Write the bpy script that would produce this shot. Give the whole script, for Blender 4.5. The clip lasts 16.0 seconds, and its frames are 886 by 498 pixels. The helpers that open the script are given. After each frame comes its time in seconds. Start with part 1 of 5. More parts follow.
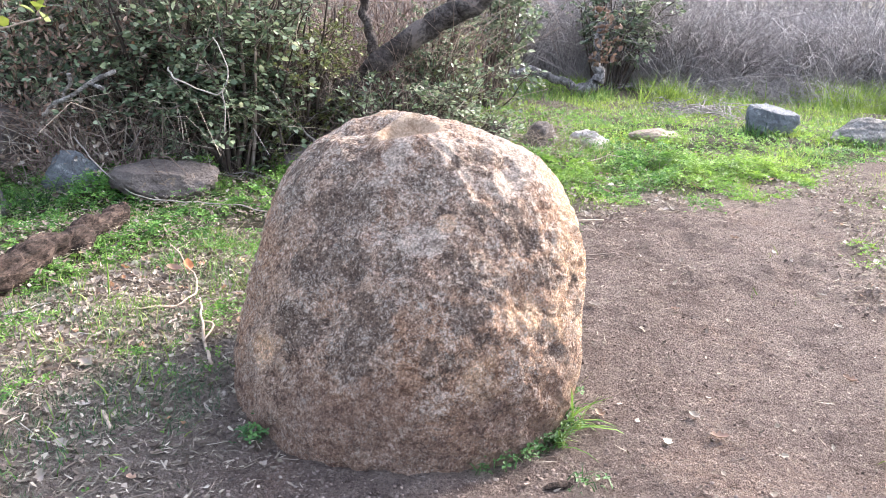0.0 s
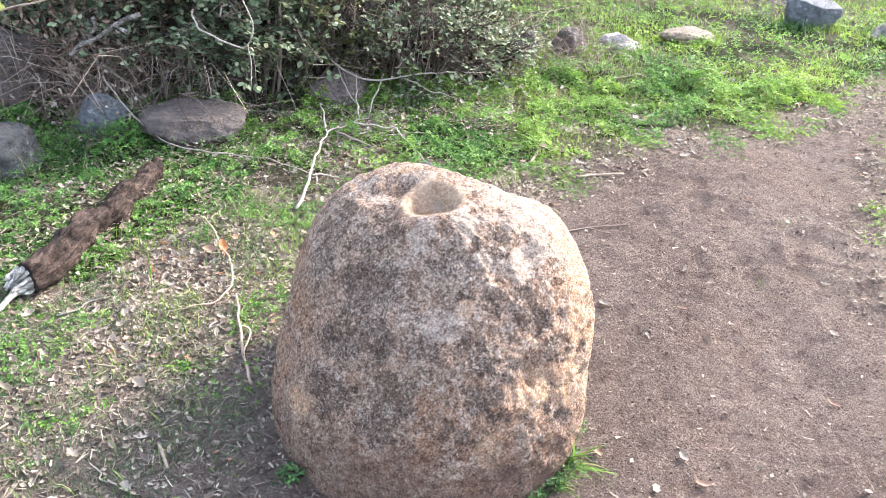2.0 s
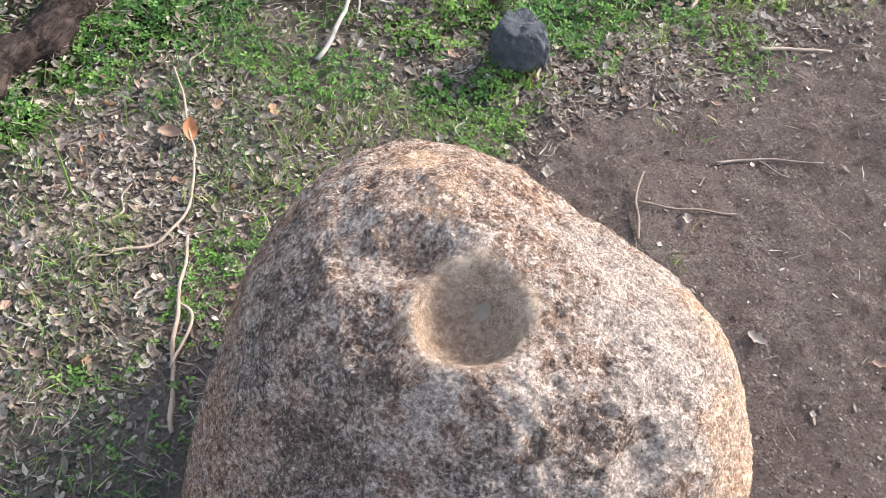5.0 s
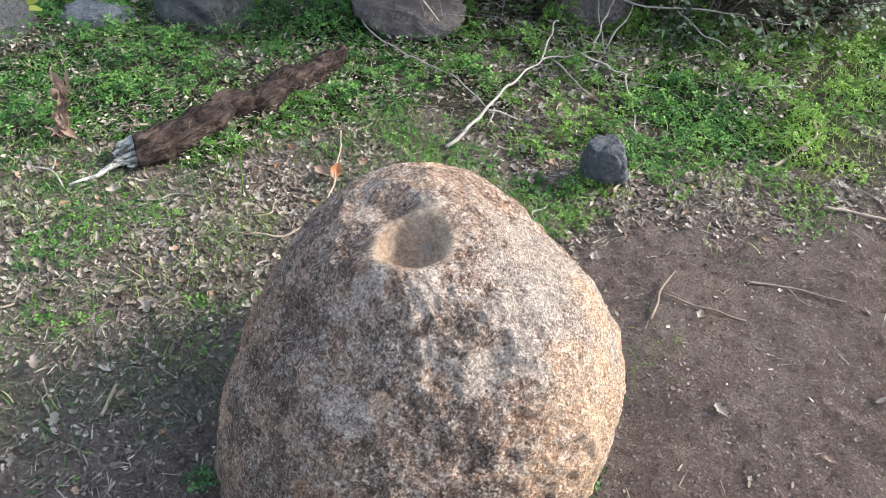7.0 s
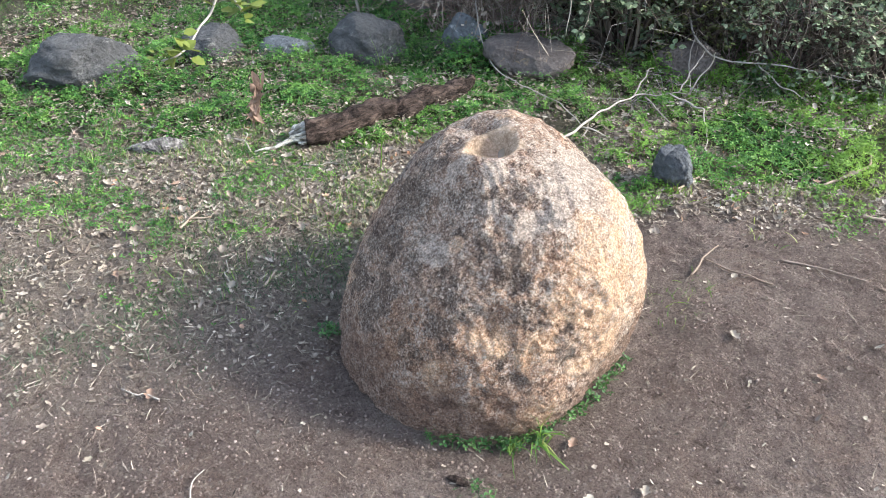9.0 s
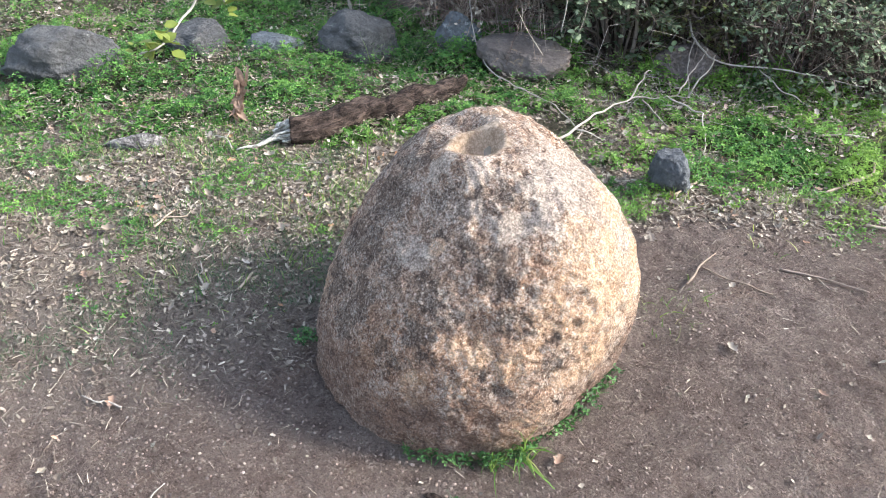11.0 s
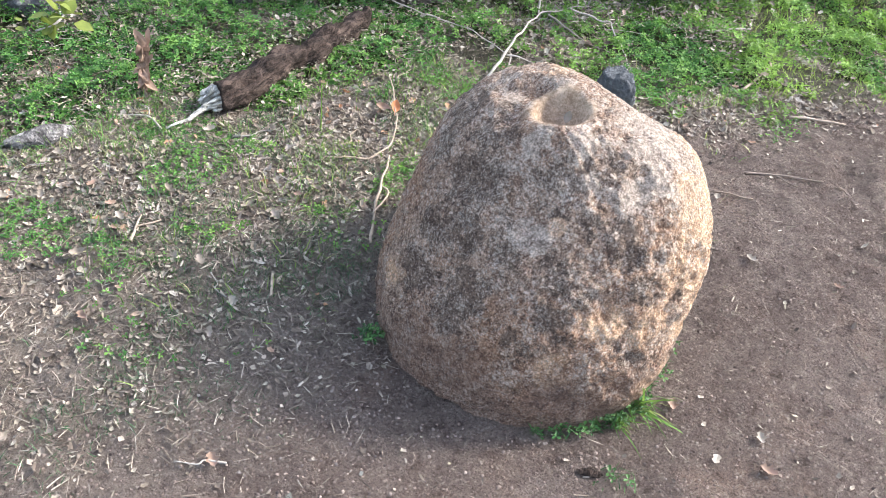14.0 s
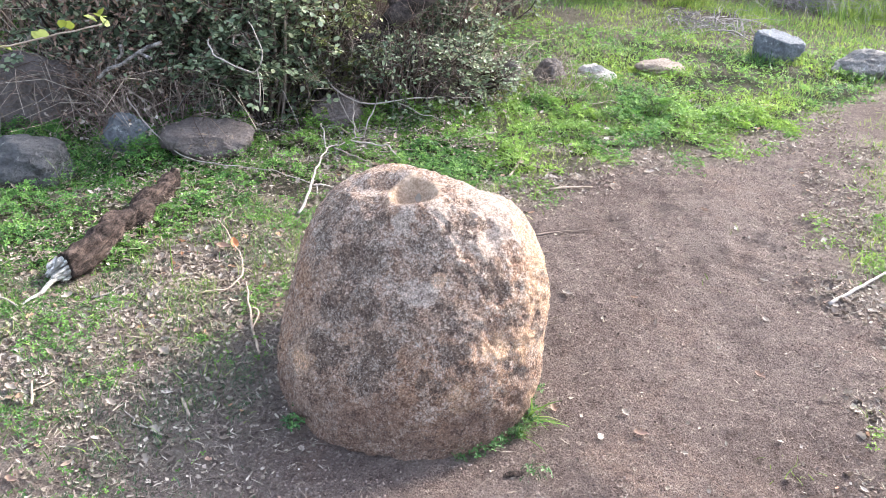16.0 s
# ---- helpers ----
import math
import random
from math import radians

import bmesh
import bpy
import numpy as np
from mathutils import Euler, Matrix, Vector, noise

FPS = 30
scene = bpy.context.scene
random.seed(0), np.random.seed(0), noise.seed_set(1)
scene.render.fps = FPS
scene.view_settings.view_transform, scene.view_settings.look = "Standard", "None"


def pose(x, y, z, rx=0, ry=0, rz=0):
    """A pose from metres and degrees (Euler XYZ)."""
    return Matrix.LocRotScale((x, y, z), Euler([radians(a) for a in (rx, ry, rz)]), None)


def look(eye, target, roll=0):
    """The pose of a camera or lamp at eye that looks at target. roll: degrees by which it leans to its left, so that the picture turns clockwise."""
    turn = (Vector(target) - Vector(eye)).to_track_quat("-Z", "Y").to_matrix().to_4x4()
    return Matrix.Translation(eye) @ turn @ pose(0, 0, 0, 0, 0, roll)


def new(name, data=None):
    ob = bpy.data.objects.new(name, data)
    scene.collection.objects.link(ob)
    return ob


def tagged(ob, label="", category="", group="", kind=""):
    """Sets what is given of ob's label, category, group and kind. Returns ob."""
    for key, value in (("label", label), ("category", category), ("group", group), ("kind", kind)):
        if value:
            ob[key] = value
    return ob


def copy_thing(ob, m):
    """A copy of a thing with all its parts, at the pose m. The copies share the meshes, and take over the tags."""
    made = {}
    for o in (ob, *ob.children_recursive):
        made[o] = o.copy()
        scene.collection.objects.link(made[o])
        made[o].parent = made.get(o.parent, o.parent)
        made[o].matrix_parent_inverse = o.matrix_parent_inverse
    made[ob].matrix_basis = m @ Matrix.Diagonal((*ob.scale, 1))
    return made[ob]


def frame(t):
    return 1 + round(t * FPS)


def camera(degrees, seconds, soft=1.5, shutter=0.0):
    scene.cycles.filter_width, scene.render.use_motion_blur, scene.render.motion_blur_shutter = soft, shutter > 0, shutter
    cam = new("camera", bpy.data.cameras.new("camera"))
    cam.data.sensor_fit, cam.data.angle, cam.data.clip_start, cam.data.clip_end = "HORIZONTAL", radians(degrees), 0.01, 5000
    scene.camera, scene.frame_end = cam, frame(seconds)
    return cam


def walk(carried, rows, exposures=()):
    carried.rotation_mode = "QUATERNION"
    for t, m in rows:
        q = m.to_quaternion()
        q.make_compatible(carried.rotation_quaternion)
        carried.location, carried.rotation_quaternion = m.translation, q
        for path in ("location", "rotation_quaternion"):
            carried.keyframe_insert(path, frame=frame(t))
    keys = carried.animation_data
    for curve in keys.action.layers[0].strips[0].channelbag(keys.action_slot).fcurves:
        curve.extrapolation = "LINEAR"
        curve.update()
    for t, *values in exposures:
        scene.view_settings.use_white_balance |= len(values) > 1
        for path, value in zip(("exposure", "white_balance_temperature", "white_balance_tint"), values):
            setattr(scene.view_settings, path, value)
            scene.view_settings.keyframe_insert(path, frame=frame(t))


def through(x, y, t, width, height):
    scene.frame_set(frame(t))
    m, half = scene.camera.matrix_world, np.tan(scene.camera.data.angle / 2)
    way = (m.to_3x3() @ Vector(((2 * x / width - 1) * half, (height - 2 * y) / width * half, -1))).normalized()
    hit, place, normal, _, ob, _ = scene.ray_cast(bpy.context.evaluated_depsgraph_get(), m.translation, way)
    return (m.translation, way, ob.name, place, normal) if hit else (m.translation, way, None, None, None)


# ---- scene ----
cam = camera(56.2, 16.0, soft=0.5)
# seconds, stops, kelvin, tint
EXPOSURES = [(0.0, 1.92, 6010, 11.5), (1.5, 2.01, 6010, 9.5), (2.5, 1.87, 6000, 10.0), (3.5, 1.52, 5950, 9.5), (6.5, 1.0, 5760, 5.0), (8.0, 1.14, 5710, 2.5), (11.0, 1.37, 5720, 4.0), (13.0, 1.36, 5720, 3.0), (14.5, 1.53, 5750, 7.0), (16.0, 1.8, 5880, 10.0)]
PATH = [
    (0, (-0.005, -0.009, 0.886), (-0.009, 1.904, 0.305), 2.7),
    (0.5, (-0.022, -0.041, 0.786), (-0.037, 1.868, 0.19), 2.6),
    (1, (-0.039, 0.008, 1.009), (-0.053, 1.844, 0.215), 3.1),
    (1.5, (-0.059, 0.046, 1.339), (-0.089, 1.83, 0.437), 3.2),
    (2, (-0.033, 0.1, 1.463), (-0.065, 1.834, 0.465), 3.7),
    (2.5, (0.19, 0.419, 1.499), (0.054, 2.112, 0.443), 5.2),
    (3, (0.207, 0.632, 1.527), (-0.028, 2.258, 0.387), 5.5),
    (3.5, (0.042, 0.949, 1.491), (-0.178, 2.429, 0.163), 5.6),
    (4, (-0.087, 1.236, 1.374), (-0.191, 2.542, -0.137), 8.1),
    (4.2, (-0.093, 1.303, 1.369), (-0.141, 2.541, -0.201), 10.0),
    (6.3, (0.187, 1.179, 1.417), (-0.326, 2.408, -0.076), 6.8),
    (6.5, (0.286, 1.058, 1.472), (-0.291, 2.319, 0.031), 6.9),
    (7, (0.482, 0.918, 1.53), (-0.266, 2.222, 0.211), 5.2),
    (7.5, (0.778, 0.788, 1.536), (-0.239, 1.998, 0.311), 2.3),
    (8, (0.93, 0.636, 1.557), (-0.214, 1.785, 0.386), 1.7),
    (8.5, (1.022, 0.443, 1.546), (-0.104, 1.616, 0.381), 2.4),
    (8.7, (1.062, 0.379, 1.551), (-0.049, 1.584, 0.405), 2.4),
    (10.8, (1.029, 0.472, 1.471), (-0.074, 1.727, 0.372), 3.9),
    (11, (1.028, 0.478, 1.475), (-0.081, 1.711, 0.357), 3.8),
    (11.5, (1.039, 0.503, 1.513), (-0.095, 1.679, 0.358), 2.9),
    (12, (1.05, 0.531, 1.597), (-0.12, 1.642, 0.415), 1.8),
    (12.5, (1.004, 0.565, 1.651), (-0.141, 1.696, 0.464), 0.8),
    (13, (0.874, 0.505, 1.596), (-0.107, 1.754, 0.38), 2.1),
    (13.5, (0.518, 0.358, 1.512), (-0.213, 1.731, 0.255), 3.1),
    (14, (0.253, 0.197, 1.528), (-0.268, 1.641, 0.246), 7.4),
    (14.5, (0.078, 0.197, 1.505), (-0.28, 1.704, 0.239), 4.7),
    (15, (0.019, 0.121, 1.532), (-0.134, 1.713, 0.331), 3.0),
    (15.5, (0.016, -0.148, 1.523), (-0.053, 1.549, 0.466), 4.0),
    (16, (0.038, -0.305, 1.543), (0.004, 1.467, 0.616), 4.0),
]
walk(cam, [(t, look(eye, target, roll)) for t, eye, target, roll in PATH], EXPOSURES)

# ---- world and sun ----
SUN = Vector((0.60, 0.56, 0.57)).normalized()
world = bpy.data.worlds.new("sky")
scene.world = world
world.use_nodes = True
_wn = world.node_tree
_sky = _wn.nodes.new("ShaderNodeTexSky")
_sky.sky_type = "NISHITA"
_sky.sun_disc = False
_sky.sun_elevation = math.asin(SUN.z)
_sky.sun_rotation = math.atan2(SUN.x, SUN.y)
_sky.air_density, _sky.dust_density = 1.0, 2.5
_bg = _wn.nodes["Background"]
_bg.inputs["Strength"].default_value = 0.285
_haze = _wn.nodes.new("ShaderNodeHueSaturation")
_haze.inputs["Saturation"].default_value = 0.55
_wn.links.new(_sky.outputs[0], _haze.inputs["Color"])
_wn.links.new(_haze.outputs[0], _bg.inputs["Color"])
sun = new("sun", bpy.data.lights.new("sun", "SUN"))
sun.data.energy, sun.data.angle, sun.data.color = 3.55, radians(12), (1.0, 0.845, 0.67)
sun.matrix_world = look((SUN * 20)[:], (0, 0, 0))

rng = np.random.default_rng(7)


# ---- number helpers: noise, meshes, tubes, scatter ----
def hash3(i, j, k, seed):
    h = (i.astype(np.int64) * 374761393 + j.astype(np.int64) * 668265263 + k.astype(np.int64) * 2147483647 + seed * 974711) & 0xFFFFFFFF
    h = ((h ^ (h >> 13)) * 1274126177) & 0xFFFFFFFF
    h = ((h ^ (h >> 15)) * 2246822519) & 0xFFFFFFFF
    return ((h ^ (h >> 16)) & 0xFFFFFF) / float(0xFFFFFF)


def vnoise(p, size, seed=0):
    """Smooth noise from -1 to 1 with features of the given size; p is (n, 3)."""
    q = np.asarray(p, float) / size
    c = np.floor(q)
    f = q - c
    f = f * f * f * (f * (f * 6 - 15) + 10)
    c = c.astype(np.int64)
    out = 0
    for dx in (0, 1):
        for dy in (0, 1):
            for dz in (0, 1):
                w = (f[:, 0] if dx else 1 - f[:, 0]) * (f[:, 1] if dy else 1 - f[:, 1]) * (f[:, 2] if dz else 1 - f[:, 2])
                out = out + w * hash3(c[:, 0] + dx, c[:, 1] + dy, c[:, 2] + dz, seed)
    return out * 2 - 1


def fbm(p, size, octaves=4, seed=0, gain=0.5):
    total, amp = 0, 1.0
    for o in range(octaves):
        total = total + amp * vnoise(p, size / 2**o, seed + o * 17)
        amp *= gain
    return total


def flat3(x, y, z=0.0):
    x, y = np.broadcast_arrays(np.asarray(x, float), np.asarray(y, float))
    return np.stack([x.ravel(), y.ravel(), np.full(x.size, z)], -1)


def smooth(a, b, v):
    t = np.clip((np.asarray(v, float) - a) / (b - a), 0, 1)
    return t * t * (3 - 2 * t)


def np_mesh(name, verts, faces, soft=True):
    """A mesh from an (n, 3) array and an (m, k) array, quick for many faces."""
    me = bpy.data.meshes.new(name)
    verts, faces = np.asarray(verts, np.float32), np.asarray(faces, np.int32)
    n, (m, k) = len(verts), faces.shape
    me.vertices.add(n)
    me.vertices.foreach_set("co", verts.ravel())
    me.loops.add(m * k)
    me.loops.foreach_set("vertex_index", faces.ravel())
    me.polygons.add(m)
    me.polygons.foreach_set("loop_start", np.arange(0, m * k, k, dtype=np.int32))
    me.polygons.foreach_set("use_smooth", np.full(m, soft))
    me.update(calc_edges=True)
    return me


def thing(name, label, category, data=None, material=None, group="", kind=""):
    ob = new(name, data)
    if material and data:
        data.materials.append(material)
    return tagged(ob, label, category, group, kind)


def piece(name, data, material, parent, label="", kind=""):
    """A part: one mesh under a thing or a part."""
    ob = new(name, data)
    data.materials.append(material)
    ob.parent = parent
    if label:
        tagged(ob, label)
    if kind:
        tagged(ob, kind=kind)
    return ob


def joined(chunks):
    """One vertex array and one face array from several."""
    vs, fs, n = [], [], 0
    for v, f in chunks:
        vs.append(v)
        fs.append(f + n)
        n += len(v)
    return np.concatenate(vs), np.concatenate(fs)


def turns(yaw, pitch, roll):
    cy, sy, cp, sp, cr, sr = np.cos(yaw), np.sin(yaw), np.cos(pitch), np.sin(pitch), np.cos(roll), np.sin(roll)
    z = np.zeros_like(cy)
    o = np.ones_like(cy)
    rz = np.stack([cy, -sy, z, sy, cy, z, z, z, o], -1).reshape(-1, 3, 3)
    rx = np.stack([o, z, z, z, cp, -sp, z, sp, cp], -1).reshape(-1, 3, 3)
    ry = np.stack([cr, z, sr, z, o, z, -sr, z, cr], -1).reshape(-1, 3, 3)
    return rz @ rx @ ry


def scatter(shape, places, yaw, pitch, roll, size):
    """Copies of one small shape (verts, faces), joined."""
    v0, f0 = shape
    n, k = len(places), len(v0)
    size = np.asarray(size, float)
    size = size[:, None] if size.ndim == 1 else size
    local = v0[None] * (size[:, None, :] if size.shape[1] == 3 else size[:, :, None])
    v = np.einsum("nij,nkj->nki", turns(yaw, pitch, roll), local) + places[:, None]
    f = (f0[None] + (np.arange(n) * k)[:, None, None]).reshape(-1, f0.shape[1])
    return v.reshape(-1, 3), f


def strands(paths, radii, sides=3):
    """Many thin tubes at once: paths (n, k, 3), radii (n, k)."""
    n, k, _ = paths.shape
    d = np.gradient(paths, axis=1)
    d /= np.linalg.norm(d, axis=-1, keepdims=True) + 1e-9
    ref = np.where(np.abs(d[..., 2:3]) > 0.9, np.array([1.0, 0, 0]), np.array([0, 0, 1.0]))
    a = np.cross(d, ref)
    a /= np.linalg.norm(a, axis=-1, keepdims=True) + 1e-9
    b = np.cross(d, a)
    ang = np.arange(sides) * 2 * np.pi / sides
    v = paths[:, :, None] + radii[:, :, None, None] * (np.cos(ang)[None, None, :, None] * a[:, :, None] + np.sin(ang)[None, None, :, None] * b[:, :, None])
    i = (np.arange(n)[:, None, None] * k + np.arange(k - 1)[None, :, None]) * sides
    s, s2 = np.arange(sides)[None, None], (np.arange(sides)[None, None] + 1) % sides
    f = np.stack([i + s, i + s2, i + sides + s2, i + sides + s], -1).reshape(-1, 4)
    return v.reshape(-1, 3), f


def curve_through(points, steps=8):
    """A Catmull-Rom line through the points."""
    p = np.asarray(points, float)
    p = np.concatenate([2 * p[:1] - p[1:2], p, 2 * p[-1:] - p[-2:-1]])
    t = np.linspace(0, 1, steps, endpoint=False)[:, None]
    out = [0.5 * (2 * b + (c - a) * t + (2 * a - 5 * b + 4 * c - d) * t**2 + (3 * b - a - 3 * c + d) * t**3) for a, b, c, d in zip(p, p[1:], p[2:], p[3:])]
    return np.concatenate(out + [p[-2:-1]])


def tube(points, r0, r1, sides=8, steps=8, rough=0.15, knots=0.0, seed=0, caps=True, grain=(1, 1, 1)):
    """A stick or limb: a bent tube with an uneven skin and closed ends; quads."""
    path = curve_through(points, steps)
    k = len(path)
    path = path + np.stack([vnoise(path + 5 * a, 0.06, seed + a) for a in range(3)], -1) * knots
    rad = np.linspace(r0, r1, k)
    v, f = strands(path[None], rad[None], sides)
    c = np.repeat(path, sides, 0)
    v = c + (v - c) * (1 + rough * fbm(v * grain, max(r0, r1) * (2.2 if grain[1] == 1 else 0.7), 3, seed))[:, None]
    if caps:
        v = np.concatenate([v, path[:1], path[-1:]])
        s = np.arange(sides)
        n = k * sides
        e0 = np.stack([s, np.full(sides, n), np.full(sides, n), (s + 1) % sides], -1)
        e1 = np.stack([n - sides + s, n - sides + (s + 1) % sides, np.full(sides, n + 1), np.full(sides, n + 1)], -1)
        return v, f, np.concatenate([e0, e1])
    return v, f, None


def tube_mesh(name, tubes):
    """One mesh from several tubes."""
    bm_v, bm_f, n = [], [], 0
    for v, f, e in tubes:
        bm_v += [tuple(p) for p in v]
        bm_f += [tuple(int(i) + n for i in q) for q in f]
        for q in () if e is None else e:
            u = []
            for i in q:
                if int(i) + n not in u:
                    u.append(int(i) + n)
            bm_f.append(tuple(u))
        n += len(v)
    me = bpy.data.meshes.new(name)
    me.from_pydata(bm_v, [], bm_f)
    me.shade_smooth()
    return me


def ico(level):
    bm = bmesh.new()
    bmesh.ops.create_icosphere(bm, subdivisions=level, radius=1.0)
    bm.verts.ensure_lookup_table()
    v = np.array([p.co[:] for p in bm.verts])
    f = np.array([[p.index for p in q.verts] for q in bm.faces])
    bm.free()
    return v / np.linalg.norm(v, axis=1, keepdims=True), f


ICO4, ICO5 = ico(4), ico(5)


# ---- the lie of the land ----
EDGE_X = [-6, -3, -2, -1.4, -1.0, -0.72, -0.45, -0.13, 0.04, 0.2, 0.44, 0.55, 0.85, 1.13, 1.7, 2.1, 2.7, 3.6, 6]
EDGE_Y = [-1.5, 0.2, 0.75, 1.15, 1.5, 1.9, 2.25, 2.62, 2.93, 3.15, 3.25, 3.43, 3.66, 3.76, 4.08, 4.45, 5.2, 6.0, 8.5]
CLOVER_X = [-6, -2.6, -2.1, -1.9, -1.75, -1.45, -1.2, -1.05, -0.85, -0.6, -0.4, -0.1, 0.2, 0.5, 0.85, 1.2, 1.7, 2.2, 3, 6]
CLOVER_Y = [-0.5, 0.9, 1.3, 1.52, 1.8, 2.03, 2.3, 2.6, 2.85, 2.9, 2.86, 3.0, 3.25, 3.5, 3.72, 3.85, 4.2, 4.7, 5.6, 8.8]


def past_edge(x, y):
    """Metres by which a place lies past the path's edge, to the green side; below 0 on the bare path."""
    x, y = np.asarray(x, float), np.asarray(y, float)
    wob = 0.10 * vnoise(flat3(x, y), 0.35, 3) + 0.05 * vnoise(flat3(x, y), 0.11, 4)
    back = y - np.interp(x, EDGE_X, EDGE_Y)
    side = x - np.interp(y, [-2, 1.8, 2.4, 3.3, 3.9, 5.0, 7], [1.55, 1.42, 1.62, 1.72, 1.98, 2.65, 4.2])
    side = np.where(y > 4.4, -9, side * 0.6)
    return np.maximum(back * 0.85, side) + wob.reshape(x.shape)


def in_clover(x, y):
    x, y = np.asarray(x, float), np.asarray(y, float)
    wob = 0.14 * vnoise(flat3(x, y), 0.3, 8) + 0.08 * vnoise(flat3(x, y), 0.1, 9)
    return y - np.interp(x, CLOVER_X, CLOVER_Y) + wob.reshape(x.shape)


def bald(x, y):
    """Spots in the green where leaf litter lies bare."""
    out = np.zeros_like(x)
    for bx, by, br in ((-0.80, 3.47, 0.15), (-1.64, 2.85, 0.12), (-0.28, 2.98, 0.20), (-1.08, 2.57, 0.16), (-2.42, 1.60, 0.12), (-0.62, 3.5, 0.12), (-1.95, 1.75, 0.15), (-0.45, 3.15, 0.14), (-0.45, 3.36, 0.20), (-0.18, 3.3, 0.13), (-1.9, 2.12, 0.12), (-0.95, 3.1, 0.11), (0.36, 3.42, 0.11), (0.08, 3.14, 0.13), (0.9, 4.1, 0.12), (0.5, 3.9, 0.1)):
        out = np.maximum(out, 1 - smooth(0.6, 1.2, np.hypot(x - bx, (y - by) * 1.3) / br + 0.5 * vnoise(flat3(x, y), 0.07, 39)))
    return out


def height(x, y):
    """The ground's height."""
    x, y = np.asarray(x, float), np.asarray(y, float)
    p = flat3(x, y)
    near = np.exp(-((x - 0) ** 2 + (y - 2.5) ** 2) / 60).ravel()
    bare = 1 - smooth(-0.05, 0.25, past_edge(x, y)).ravel()
    h = 0.012 * vnoise(p, 0.5, 21) + near * (0.006 * vnoise(p, 0.14, 22) + bare * (0.006 * fbm(p, 0.13, 2, 26) + 0.0075 * vnoise(p * [1, 1.25, 1], 0.048, 23) * (0.65 + 0.6 * vnoise(p, 0.4, 27))))
    scuff = np.clip(vnoise(p * [1.3, 1, 1], 0.16, 24) - 0.4, 0, 1) * smooth(0.5, 1.0, x).ravel()
    h = h - 0.02 * scuff * bare * near
    h = h + 0.02 * smooth(0.1, 1.2, in_clover(x, y)).ravel() * (0.5 + vnoise(p, 0.3, 25))
    for fx, fy, fa, fl, fw in ((1.05, 2.75, 0.6, 0.11, 0.05), (1.28, 2.92, 0.9, 0.12, 0.05), (1.42, 2.55, 0.4, 0.11, 0.05), (0.92, 3.15, 1.2, 0.10, 0.05), (0.75, 2.55, 0.2, 0.09, 0.045), (1.55, 3.1, 0.8, 0.12, 0.05), (1.15, 3.4, 0.5, 0.11, 0.05), (0.7, 3.0, 1.0, 0.10, 0.05)):
        u, w = (x - fx) * math.cos(fa) + (y - fy) * math.sin(fa), -(x - fx) * math.sin(fa) + (y - fy) * math.cos(fa)
        q = ((u / fl) ** 2 + (w / fw) ** 2).ravel()
        h = h - 0.016 * np.exp(-(q**2)) + 0.006 * np.exp(-((q - 1.8) ** 2) * 2)
    # a slight hollow round the boulder's foot
    d = np.hypot((x + 0.03) / 0.44, (y - 1.84) / 0.46).ravel()
    h = h - 0.012 * np.exp(-((d - 1) / 0.25) ** 2)
    far = np.hypot(x, y - 3).ravel()
    h = h + 0.10 * np.clip(far - 12, 0, 60) * 0.6 * smooth(12, 30, far)
    return h.reshape(x.shape)


def on_ground(x, y, up=0.0):
    return np.stack([x, y, height(x, y) + up], -1)


